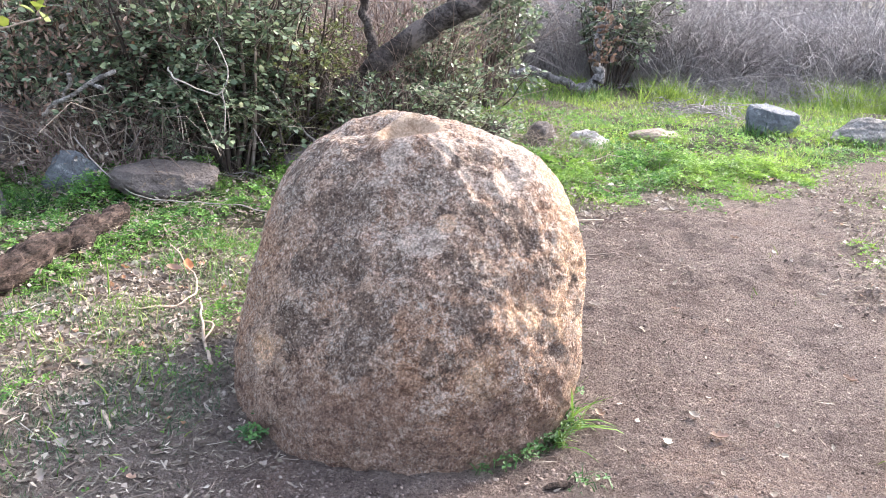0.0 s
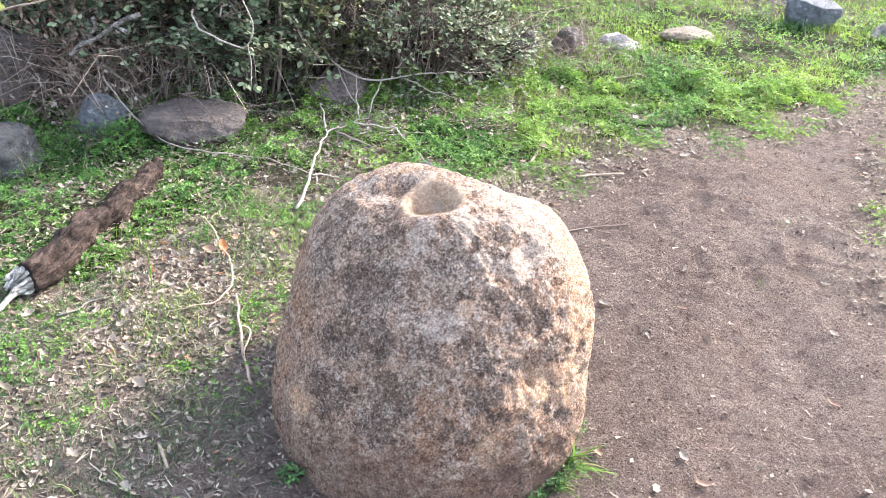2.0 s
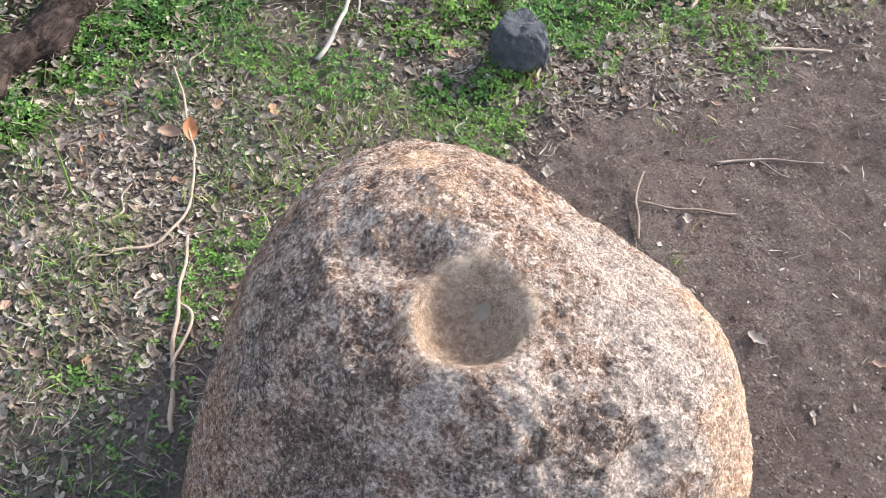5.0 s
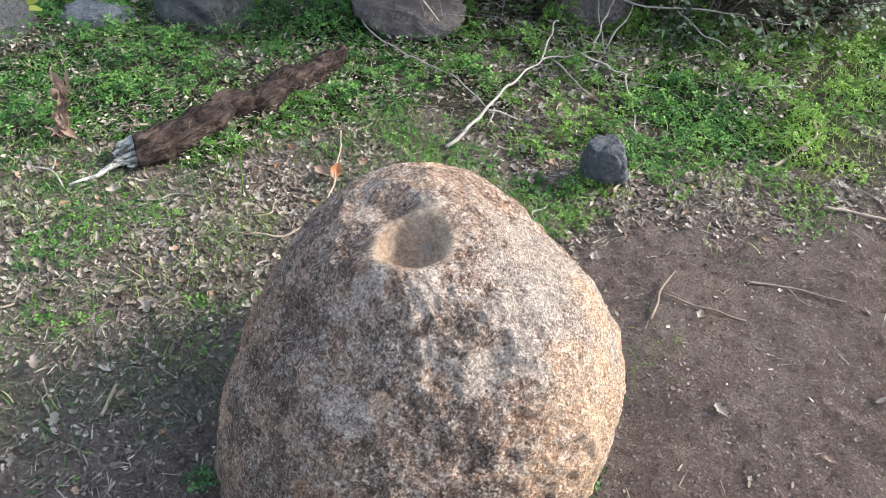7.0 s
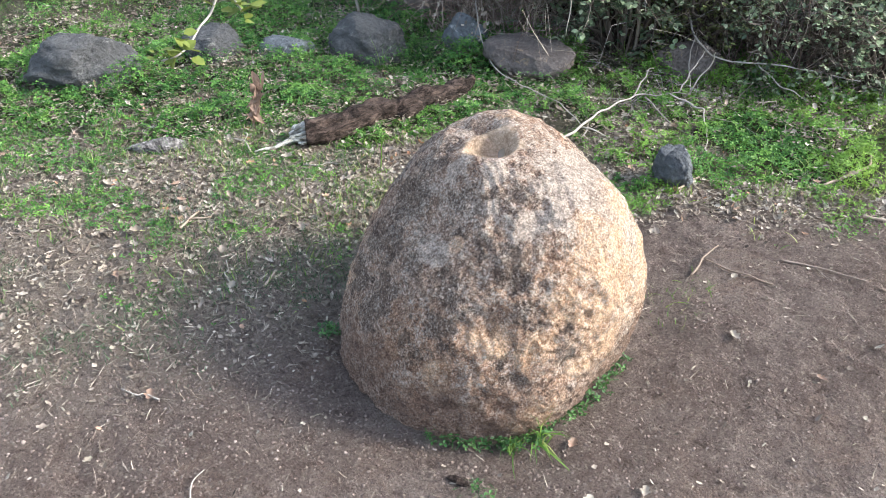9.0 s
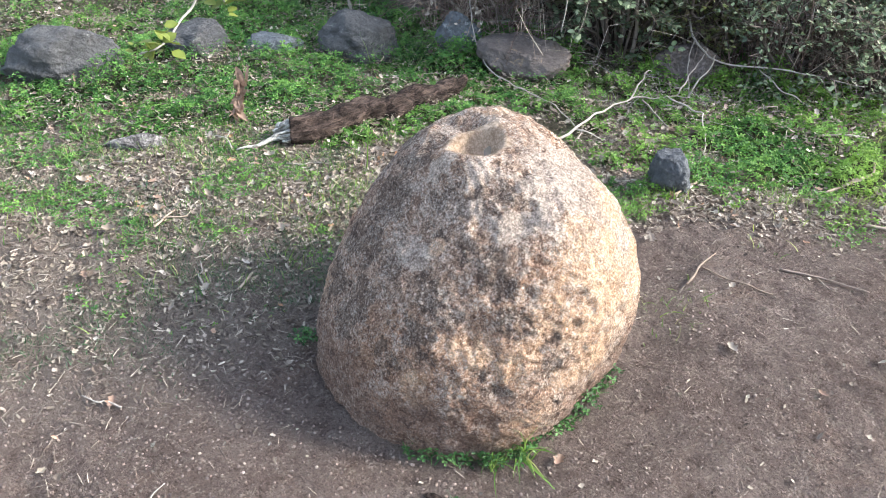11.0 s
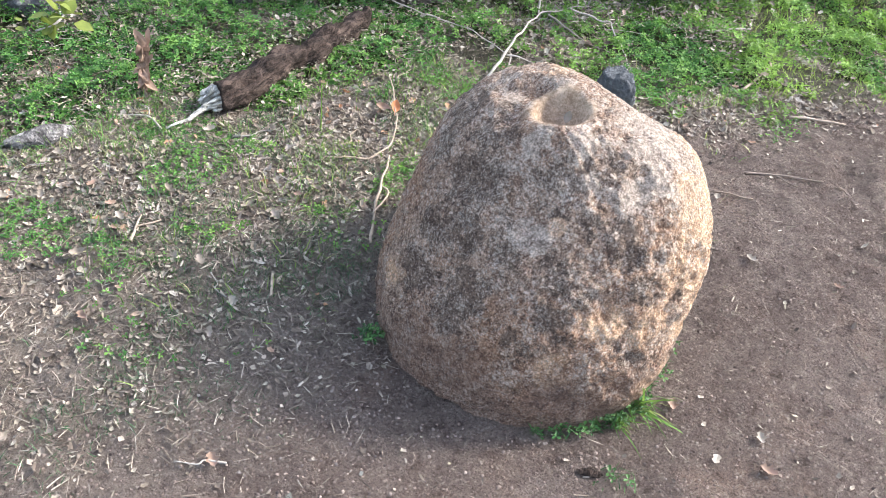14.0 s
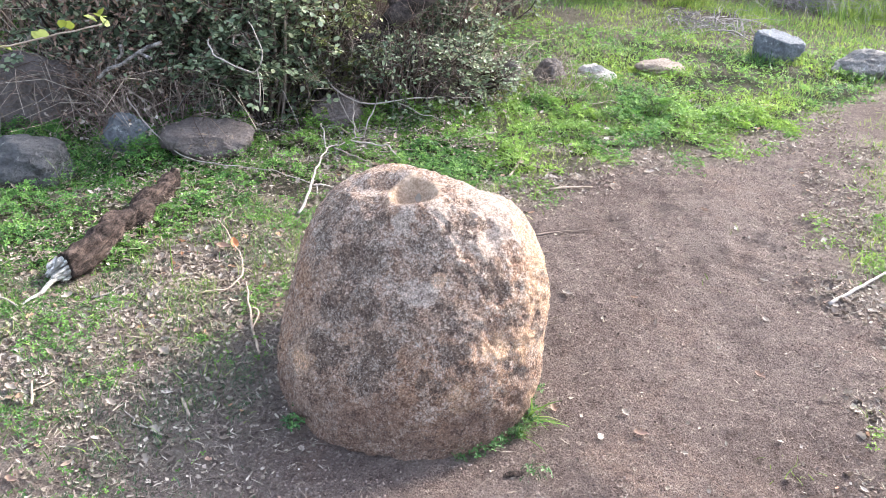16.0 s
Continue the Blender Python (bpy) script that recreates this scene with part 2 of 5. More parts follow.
# ---- materials ----
class Nodes:
    """A short way to write node materials."""

    def __init__(self, name, rough=0.85, spec=0.3):
        self.m = bpy.data.materials.new(name)
        self.m.use_nodes = True
        self.t = self.m.node_tree
        self.b = self.t.nodes["Principled BSDF"]
        self.b.inputs["Roughness"].default_value = rough
        self.b.inputs["Specular IOR Level"].default_value = spec
        self.co = self.t.nodes.new("ShaderNodeTexCoord").outputs["Object"]

    def put(self, socket, v):
        if isinstance(v, bpy.types.NodeSocket):
            self.t.links.new(v, socket)
        elif isinstance(v, (tuple, list)):
            socket.default_value = (*v, 1.0) if len(v) == 3 and socket.type == "RGBA" else v
        else:
            socket.default_value = v

    def noise(self, scale, detail=4, rough=0.55, warp=0.0, at=None, stretch=None):
        n = self.t.nodes.new("ShaderNodeTexNoise")
        co = at or self.co
        if stretch:
            mp = self.t.nodes.new("ShaderNodeMapping")
            mp.inputs["Scale"].default_value = stretch
            self.t.links.new(co, mp.inputs["Vector"])
            co = mp.outputs[0]
        self.t.links.new(co, n.inputs["Vector"])
        for k, v in (("Scale", scale), ("Detail", detail), ("Roughness", rough), ("Distortion", warp)):
            n.inputs[k].default_value = v
        return n.outputs["Fac"]

    def cells(self, scale, out="Distance", at=None):
        n = self.t.nodes.new("ShaderNodeTexVoronoi")
        self.t.links.new(at or self.co, n.inputs["Vector"])
        n.inputs["Scale"].default_value = scale
        return n.outputs[out]

    def ramp(self, fac, *stops):
        n = self.t.nodes.new("ShaderNodeValToRGB")
        e = n.color_ramp.elements
        while len(e) < len(stops):
            e.new(0.5)
        for el, (p, c) in zip(e, stops):
            el.position = p
            el.color = (c, c, c, 1) if isinstance(c, (int, float)) else (*c, 1)
        self.t.links.new(fac, n.inputs["Fac"])
        return n.outputs["Color"]

    def mix(self, fac, a, b, how="MIX"):
        n = self.t.nodes.new("ShaderNodeMix")
        n.data_type, n.blend_type = "RGBA", how
        self.put(n.inputs[0], fac)
        self.put(n.inputs[6], a)
        self.put(n.inputs[7], b)
        return n.outputs[2]

    def math(self, how, a, b=0.0, c=0.0):
        n = self.t.nodes.new("ShaderNodeMath")
        n.operation = how
        for s, v in zip(n.inputs, (a, b, c)):
            self.put(s, v)
        return n.outputs[0]

    def attr(self, name):
        n = self.t.nodes.new("ShaderNodeAttribute")
        n.attribute_name = name
        return n.outputs["Fac"]

    def island(self):
        return self.t.nodes.new("ShaderNodeNewGeometry").outputs["Random Per Island"]

    def color(self, v):
        self.put(self.b.inputs["Base Color"], v)
        return self

    def bump(self, *heights):
        last = None
        for h, distance in heights:
            n = self.t.nodes.new("ShaderNodeBump")
            n.inputs["Strength"].default_value = 1.0
            n.inputs["Distance"].default_value = distance
            self.put(n.inputs["Height"], h)
            if last is not None:
                self.t.links.new(last, n.inputs["Normal"])
            last = n.outputs[0]
        self.t.links.new(last, self.b.inputs["Normal"])
        return self

    def leafy(self, color, through=0.35):
        """Thin leaf: light also comes through."""
        self.color(color)
        tr = self.t.nodes.new("ShaderNodeBsdfTranslucent")
        self.put(tr.inputs["Color"], color)
        ms = self.t.nodes.new("ShaderNodeMixShader")
        ms.inputs[0].default_value = through
        self.t.links.new(self.b.outputs[0], ms.inputs[1])
        self.t.links.new(tr.outputs[0], ms.inputs[2])
        self.t.links.new(ms.outputs[0], self.t.nodes["Material Output"].inputs["Surface"])
        return self


def ground_material():
    n = Nodes("earth_and_litter", 0.95, 0.15)
    broad, mid, clod, fine = n.noise(1.1, 5, 0.62), n.noise(6, 8, 0.74, 0.5), n.noise(30, 7, 0.74, 0.6), n.noise(150, 5, 0.75)
    dirt = n.mix(n.ramp(broad, (0.38, 0.0), (0.62, 1.0)), (0.148, 0.109, 0.093), (0.210, 0.163, 0.142))
    dirt = n.mix(n.ramp(mid, (0.46, 0.0), (0.66, 0.7)), dirt, (0.112, 0.078, 0.066))
    dirt = n.mix(n.ramp(n.noise(2.2, 7, 0.72, 0.9), (0.53, 0.0), (0.66, 0.75)), dirt, (0.212, 0.148, 0.118))
    dirt = n.mix(n.ramp(clod, (0.36, 0.75), (0.46, 0.0)), dirt, (0.060, 0.041, 0.035))
    dirt = n.mix(n.ramp(clod, (0.57, 0.0), (0.66, 0.5)), dirt, (0.205, 0.160, 0.140))
    grit = n.ramp(n.cells(170, "Color"), (0.66, 0.0), (0.74, 1.0))
    dirt = n.mix(n.math("MULTIPLY", grit, n.ramp(clod, (0.46, 0.0), (0.58, 0.55))), dirt, (0.36, 0.295, 0.25))
    dirt = n.mix(n.ramp(fine, (0.38, 0.85), (0.48, 0.0)), dirt, n.mix(1.0, dirt, (0.42, 0.39, 0.37), "MULTIPLY"))
    soil = n.mix(n.ramp(mid, (0.3, 0.0), (0.7, 1.0)), (0.140, 0.108, 0.088), (0.25, 0.202, 0.165))
    straw = n.ramp(n.math("ABSOLUTE", n.math("SUBTRACT", n.noise(46, 4, 0.6, 2.2), 0.5)), (0.012, 1.0), (0.045, 0.0))
    soil = n.mix(n.math("MULTIPLY", straw, 0.75), soil, (0.30, 0.252, 0.210))
    soil = n.mix(n.ramp(n.noise(75, 6, 0.75, 1.8), (0.54, 0.0), (0.63, 0.7)), soil, (0.27, 0.225, 0.185))
    soil = n.mix(n.ramp(clod, (0.34, 0.85), (0.48, 0.0)), soil, (0.044, 0.032, 0.026))
    # near-black green: shade between the clover leaves, put into the ground colour
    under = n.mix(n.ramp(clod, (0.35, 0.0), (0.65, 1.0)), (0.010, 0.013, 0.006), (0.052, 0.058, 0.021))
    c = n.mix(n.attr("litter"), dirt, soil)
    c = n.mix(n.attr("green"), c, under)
    n.color(c).bump((mid, 0.040), (clod, 0.070), (n.noise(80, 5, 0.75), 0.034), (fine, 0.009))
    return n.m


def stone_material():
    n = Nodes("weathered_granite", 0.9, 0.2)
    grain, fine = n.cells(235, "Color"), n.noise(340, 3, 0.7)
    speck, fibre, knob = n.noise(95, 6, 0.75, 0.4), n.noise(48, 7, 0.78, 1.4), n.noise(29, 7, 0.72, 0.5)
    lump, blot, warm = n.noise(15, 8, 0.74, 0.4), n.noise(5.2, 7, 0.66, 0.6), n.noise(3.4, 6, 0.62, 0.5)
    tone = n.math("ADD", n.math("MULTIPLY", grain, 0.08), n.math("ADD", n.math("MULTIPLY", speck, 0.37), n.math("ADD", n.math("MULTIPLY", fibre, 0.33), n.math("MULTIPLY", knob, 0.22))))
    step = n.ramp(tone, (0.435, 0.0), (0.565, 1.0))
    body = n.mix(step, (0.165, 0.099, 0.072), (0.59, 0.410, 0.298))
    body = n.mix(n.ramp(warm, (0.44, 0.0), (0.58, 0.9)), body, n.mix(step, (0.178, 0.093, 0.060), (0.59, 0.362, 0.232)))
    # tan rock patches, plus sunlight on the right flank put into the colour
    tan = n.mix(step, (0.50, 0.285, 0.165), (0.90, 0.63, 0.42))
    # whitish films, thickest on the crown and right, where sunlight is painted in
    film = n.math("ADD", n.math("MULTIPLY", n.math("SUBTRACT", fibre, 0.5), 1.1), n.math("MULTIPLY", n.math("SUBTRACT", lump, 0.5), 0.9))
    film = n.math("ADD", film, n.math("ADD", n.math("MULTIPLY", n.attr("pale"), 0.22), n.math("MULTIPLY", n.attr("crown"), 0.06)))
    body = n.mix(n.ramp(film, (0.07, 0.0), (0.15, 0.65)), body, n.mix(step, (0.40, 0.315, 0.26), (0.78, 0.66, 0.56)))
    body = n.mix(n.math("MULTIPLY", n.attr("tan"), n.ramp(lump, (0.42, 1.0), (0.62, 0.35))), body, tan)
    # dark crusts of lichen in patches and hollows
    dark = n.mix(step, (0.082, 0.056, 0.044), (0.275, 0.196, 0.149))
    crust = n.math("ADD", n.math("MULTIPLY", n.math("SUBTRACT", blot, 0.5), 0.75), n.math("MULTIPLY", n.attr("lichen"), 0.34))
    crust = n.math("ADD", crust, n.math("ADD", n.math("MULTIPLY", n.math("SUBTRACT", 0.5, lump), 0.6), n.math("MULTIPLY", n.math("SUBTRACT", 0.5, knob), 0.6)))
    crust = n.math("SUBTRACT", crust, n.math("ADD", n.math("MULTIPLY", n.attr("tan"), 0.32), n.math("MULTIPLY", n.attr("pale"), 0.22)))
    crust = n.math("SUBTRACT", crust, n.math("ADD", n.math("MULTIPLY", n.math("SUBTRACT", fibre, 0.5), 0.5), n.math("MULTIPLY", n.attr("halo"), 0.20)))
    body = n.mix(n.ramp(crust, (0.05, 0.0), (0.17, 0.85)), body, dark)
    # pale wormy threads of lichen, in colonies
    worm = n.math("ABSOLUTE", n.math("SUBTRACT", n.noise(62, 4, 0.6, 1.1), 0.5))
    worm = n.math("MULTIPLY", n.ramp(worm, (0.010, 0.85), (0.035, 0.0)), n.ramp(n.noise(13, 5, 0.7, 0.5), (0.46, 0.0), (0.56, 1.0)))
    body = n.mix(worm, body, n.mix(step, (0.38, 0.31, 0.26), (0.66, 0.57, 0.49)))
    # single light crystals and dark pits
    fleck = n.math("MULTIPLY", n.ramp(grain, (0.66, 0.0), (0.72, 0.55)), n.ramp(speck, (0.48, 0.0), (0.55, 1.0)))
    body = n.mix(fleck, body, (0.64, 0.54, 0.46))
    pit = n.math("MULTIPLY", n.ramp(grain, (0.22, 0.3), (0.30, 0.0)), n.ramp(speck, (0.45, 1.0), (0.52, 0.0)))
    body = n.mix(pit, body, (0.080, 0.056, 0.046))
    body = n.mix(n.ramp(n.noise(24, 5, 0.7, 0.5), (0.66, 0.0), (0.69, 0.7)), body, n.mix(step, (0.22, 0.20, 0.18), (0.45, 0.42, 0.385)))
    grit = n.ramp(n.noise(215, 2, 0.6, 0.3), (0.40, 0.0), (0.60, 1.0))
    body = n.mix(grit, n.mix(1.0, body, (0.66, 0.64, 0.63), "MULTIPLY"), n.mix(1.0, body, (1.24, 1.24, 1.24), "MULTIPLY"))
    body = n.mix(n.attr("worn"), body, n.mix(step, (0.40, 0.265, 0.175), (0.74, 0.56, 0.41)))
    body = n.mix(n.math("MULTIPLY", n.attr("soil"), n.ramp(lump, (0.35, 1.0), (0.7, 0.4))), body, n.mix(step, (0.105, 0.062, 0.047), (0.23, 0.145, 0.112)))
    n.color(body).bump((lump, 0.010), (knob, 0.014), (fibre, 0.014), (speck, 0.020), (n.noise(190, 3, 0.7, 0.3), 0.009), (grain, 0.0015), (fine, 0.003))
    return n.m


def rock_material(name, dark, light, spots=None):
    n = Nodes(name, 0.85, 0.3)
    a, b = n.noise(9, 6, 0.65), n.noise(70, 4, 0.7)
    c = n.mix(n.ramp(a, (0.3, 0.0), (0.7, 1.0)), dark, light)
    c = n.mix(n.ramp(b, (0.3, 0.5), (0.6, 0.0)), c, [v * 0.55 for v in dark])
    if spots:
        c = n.mix(n.ramp(n.noise(16, 5, 0.7, 0.6), (0.60, 0.0), (0.68, 0.85)), c, spots)
    n.color(c).bump((a, 0.03), (n.noise(30, 6, 0.75, 0.4), 0.02), (b, 0.008))
    return n.m


def bark_material(name, dark, light, scale=26, stretch=(1, 0.3, 1)):
    n = Nodes(name, 0.95, 0.15)
    a, b = n.noise(scale, 6, 0.75, 0.5, stretch=stretch), n.noise(scale * 3.5, 4, 0.7, stretch=stretch)
    c = n.mix(n.ramp(a, (0.40, 0.0), (0.62, 1.0)), dark, light)
    c = n.mix(n.ramp(b, (0.36, 0.7), (0.5, 0.0)), c, [v * 0.4 for v in dark])
    patch = n.noise(scale * 0.45, 6, 0.7, 0.8, stretch=(1, 0.5, 1))
    c = n.mix(n.ramp(patch, (0.54, 0.0), (0.60, 0.7)), c, [v * 1.5 for v in light])
    c = n.mix(n.ramp(patch, (0.38, 0.8), (0.46, 0.0)), c, [v * 0.5 for v in dark])
    n.color(c).bump((patch, 0.02), (a, 0.018), (b, 0.006))
    return n.m


def stem_material(name, *stops):
    n = Nodes(name, 0.85, 0.2)
    c = n.ramp(n.island(), *stops)
    c = n.mix(n.ramp(n.noise(40, 4, 0.65), (0.3, 0.55), (0.65, 0.0)), c, n.mix(1.0, c, (0.45, 0.42, 0.4), "MULTIPLY"))
    n.color(c).bump((n.noise(160, 3, 0.6), 0.001))
    return n.m


def along_x(n, a, b):
    sep = n.t.nodes.new("ShaderNodeSeparateXYZ")
    n.t.links.new(n.co, sep.inputs[0])
    return n.math("SMOOTH_MIN", 1.0, n.math("MAXIMUM", 0.0, n.math("DIVIDE", n.math("SUBTRACT", sep.outputs[0], a), b - a)), 0.1)


def leaf_material(name, through, *stops, rough=0.55, patch=None):
    n = Nodes(name, rough, 0.35)
    c = n.ramp(n.island(), *stops)
    if patch:
        c = n.mix(n.math("MULTIPLY", n.ramp(n.noise(1.6, 5, 0.65, 0.5), (0.40, 0.15), (0.60, 0.9)), n.math("MULTIPLY_ADD", along_x(n, -1.4, 0.7), 0.7, 0.25)), c, n.ramp(n.island(), (0.0, [v * 0.7 for v in patch]), (1.0, [v * 1.4 for v in patch])))
    c = n.mix(n.ramp(n.noise(14, 4, 0.65), (0.38, 0.75), (0.62, 0.0)), c, n.mix(1.0, c, (0.58, 0.6, 0.52), "MULTIPLY"))
    n.leafy(c, through)
    return n.m


EARTH = ground_material()
STONE = stone_material()
GREY_ROCK = rock_material("grey_fieldstone", (0.054, 0.052, 0.053), (0.114, 0.109, 0.109), (0.20, 0.195, 0.18))
SLATE = rock_material("dark_slate_stone", (0.066, 0.068, 0.074), (0.135, 0.138, 0.148), (0.19, 0.19, 0.195))
BROWN_ROCK = rock_material("brown_fieldstone", (0.095, 0.077, 0.070), (0.18, 0.146, 0.132), (0.27, 0.19, 0.125))
PALE_ROCK = rock_material("pale_fieldstone", (0.30, 0.268, 0.25), (0.54, 0.49, 0.455))
TAN_ROCK = rock_material("tan_fieldstone", (0.15, 0.115, 0.09), (0.29, 0.23, 0.18))
BLUE_ROCK = rock_material("blue_grey_fieldstone", (0.085, 0.089, 0.098), (0.19, 0.198, 0.213), (0.36, 0.36, 0.36))
ASH_ROCK = rock_material("ash_grey_fieldstone", (0.105, 0.094, 0.088), (0.24, 0.222, 0.205), (0.33, 0.31, 0.285))
BARK = bark_material("dark_bark", (0.018, 0.012, 0.010), (0.088, 0.062, 0.051), 60, (1, 0.18, 1))
TRUNK = bark_material("trunk_bark", (0.035, 0.028, 0.025), (0.11, 0.09, 0.08), 22)
GREY_BARK = bark_material("grey_bark", (0.07, 0.062, 0.06), (0.27, 0.245, 0.235), 30)
PALE_BARK = bark_material("pale_bark", (0.15, 0.13, 0.118), (0.36, 0.32, 0.29), 40)
ROTTEN = bark_material("bleached_rotten_wood", (0.34, 0.31, 0.27), (0.68, 0.65, 0.60), 30)
STICK = stem_material("dry_stick", (0.0, (0.24, 0.18, 0.135)), (1.0, (0.37, 0.29, 0.225)))
GREY_STICK = stem_material("weathered_stick", (0.0, (0.25, 0.215, 0.188)), (1.0, (0.37, 0.33, 0.29)))
BROWN_STICK = stem_material("brown_stick", (0.0, (0.15, 0.108, 0.082)), (1.0, (0.25, 0.19, 0.148)))
TWIGS = stem_material("brown_twigs", (0.0, (0.085, 0.062, 0.05)), (0.6, (0.22, 0.17, 0.14)), (1.0, (0.45, 0.37, 0.31)))
# darker copy of the brown twigs: the shrubs' inner shade put into the colour
SHADED_SHRUB_WOOD = stem_material("shaded_shrub_stems", (0.0, (0.045, 0.034, 0.028)), (0.7, (0.12, 0.093, 0.077)), (1.0, (0.30, 0.245, 0.205)))
GREY_TWIGS = stem_material("grey_twigs", (0.0, (0.125, 0.110, 0.112)), (0.5, (0.235, 0.212, 0.212)), (1.0, (0.40, 0.365, 0.345)))
RED_TWIGS = stem_material("red_brown_twigs", (0.0, (0.085, 0.054, 0.044)), (0.6, (0.22, 0.155, 0.125)), (1.0, (0.44, 0.345, 0.29)))
STRAW = stem_material("dry_straw", (0.0, (0.16, 0.118, 0.094)), (0.5, (0.25, 0.20, 0.162)), (1.0, (0.38, 0.325, 0.27)))
CLOVER = leaf_material("fresh_clover", 0.4, (0.0, (0.022, 0.078, 0.020)), (0.5, (0.062, 0.180, 0.036)), (1.0, (0.19, 0.34, 0.075)), patch=(0.24, 0.36, 0.05))
GRASS = leaf_material("grass", 0.4, (0.0, (0.06, 0.15, 0.033)), (0.6, (0.12, 0.24, 0.05)), (0.9, (0.24, 0.31, 0.085)), (1.0, (0.48, 0.42, 0.22)), patch=(0.27, 0.35, 0.06))
DRY = leaf_material("dry_leaves", 0.25, (0.0, (0.10, 0.073, 0.06)), (0.35, (0.195, 0.150, 0.122)), (0.65, (0.30, 0.245, 0.205)), (0.94, (0.47, 0.41, 0.355)), (1.0, (0.42, 0.22, 0.13)), rough=0.8)
SHRUB = leaf_material("shrub_leaves", 0.34, (0.0, (0.045, 0.066, 0.038)), (0.5, (0.15, 0.195, 0.115)), (0.85, (0.31, 0.36, 0.22)), (1.0, (0.46, 0.48, 0.33)), rough=0.45)
OLIVE = leaf_material("olive_leaves", 0.3, (0.0, (0.10, 0.115, 0.04)), (0.6, (0.17, 0.19, 0.065)), (1.0, (0.28, 0.28, 0.11)), rough=0.45)
SPRIG = leaf_material("yellow_green_leaves", 0.35, (0.0, (0.085, 0.125, 0.025)), (0.6, (0.17, 0.20, 0.035)), (1.0, (0.30, 0.30, 0.07)))
CHAFF = leaf_material("trodden_chaff", 0.15, (0.0, (0.062, 0.046, 0.038)), (0.4, (0.17, 0.132, 0.106)), (0.8, (0.345, 0.283, 0.23)), (1.0, (0.50, 0.43, 0.355)), rough=0.85)
DULL_GRASS = leaf_material("dull_grass", 0.3, (0.0, (0.035, 0.078, 0.036)), (0.6, (0.065, 0.13, 0.055)), (1.0, (0.14, 0.20, 0.09)))
SEEDLING = leaf_material("dark_clover_seedlings", 0.22, (0.0, (0.018, 0.052, 0.013)), (0.6, (0.045, 0.112, 0.026)), (1.0, (0.10, 0.20, 0.05)))
RED_LEAF = leaf_material("rust_red_leaf", 0.3, (0.0, (0.42, 0.16, 0.07)), (1.0, (0.50, 0.22, 0.11)), rough=0.7)
BROWN_LEAF = leaf_material("brown_dead_leaf", 0.2, (0.0, (0.15, 0.088, 0.065)), (0.7, (0.30, 0.195, 0.148)), (1.0, (0.42, 0.30, 0.24)), rough=0.75)
PALE_LEAF = leaf_material("pale_dead_leaf", 0.25, (0.0, (0.22, 0.175, 0.145)), (1.0, (0.42, 0.36, 0.31)), rough=0.75)


# ---- ground: one sheet to the horizon ----
def spaced(a, b, step, far):
    mid = list(np.arange(a, b + step / 2, step))
    out, d = [], step
    low, high = a, b
    left, right = [], []
    while low > -far:
        d = d * 1.07 if abs(low - a) < 6 else d * 1.25
        low -= d
        left.append(low)
        high += d
        right.append(high)
    return np.array(left[::-1] + mid + right)


def build_ground():
    gx, gy = spaced(-2.2, 2.2, 0.016, 400), spaced(0.7, 4.4, 0.016, 400)
    xx, yy = np.meshgrid(gx, gy)
    v = np.stack([xx, yy, height(xx, yy)], -1).reshape(-1, 3)
    nx, ny = len(gx), len(gy)
    i = (np.arange(ny - 1)[:, None] * nx + np.arange(nx - 1)[None]).ravel()
    me = np_mesh("ground", v, np.stack([i, i + 1, i + nx + 1, i + nx], -1))
    x, y = v[:, 0], v[:, 1]
    e, c = past_edge(x, y), in_clover(x, y)
    litter = smooth(-0.08, 0.22, e + 0.10 * vnoise(v, 0.13, 31))
    patch = smooth(-0.45, 0.2, vnoise(v, 0.22, 33) + 0.5 * vnoise(v, 0.08, 34) + 0.4)
    litter = litter * np.where(x > 1.2, 0.6, 1)
    trodden = 0.9 * (1 - smooth(-0.6, -0.25, x)) * smooth(-1.5, -0.3, e + 0.25 * vnoise(v, 0.3, 35))
    litter = np.maximum(litter, trodden)
    # mask for the painted leaf-gap shade under the clover, weaker on bald spots
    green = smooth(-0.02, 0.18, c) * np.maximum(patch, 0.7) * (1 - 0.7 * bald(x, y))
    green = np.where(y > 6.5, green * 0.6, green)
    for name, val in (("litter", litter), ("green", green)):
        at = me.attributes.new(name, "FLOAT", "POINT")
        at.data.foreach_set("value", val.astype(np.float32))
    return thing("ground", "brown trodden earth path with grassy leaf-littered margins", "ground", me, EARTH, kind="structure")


build_ground()

# ---- the boulder ----
CORE = np.array([-0.05, 1.80, 0.22])
FORM = [0.4869, 0.0732, -0.0651, -0.1053, -0.0635, -0.0337, -0.0857, 0.0586, 0.0675, 0.0016, 0.0155, 0.0194, 0.0511, -0.0636, -0.0614, 0.0865, -0.0034, -0.0167, 0.0232, -0.0021, -0.0105, -0.0326, -0.1213, 0.0503, -0.0079, 0.0011, 0.0329, 0.0521, -0.009, -0.0624, -0.004, 0.0927, -0.0292, -0.0285, 0.0968, -0.0288]
HOLE = np.array([-0.095, 1.817])


def radius(d):
    """The boulder's smooth radius from its core, by direction."""
    powers = [(a, g - c - a, c) for g in range(6) for c in range(2) for a in range(g - c + 1)]
    return sum(k * d[:, 0] ** a * d[:, 1] ** b * d[:, 2] ** c for k, (a, b, c) in zip(FORM, powers))


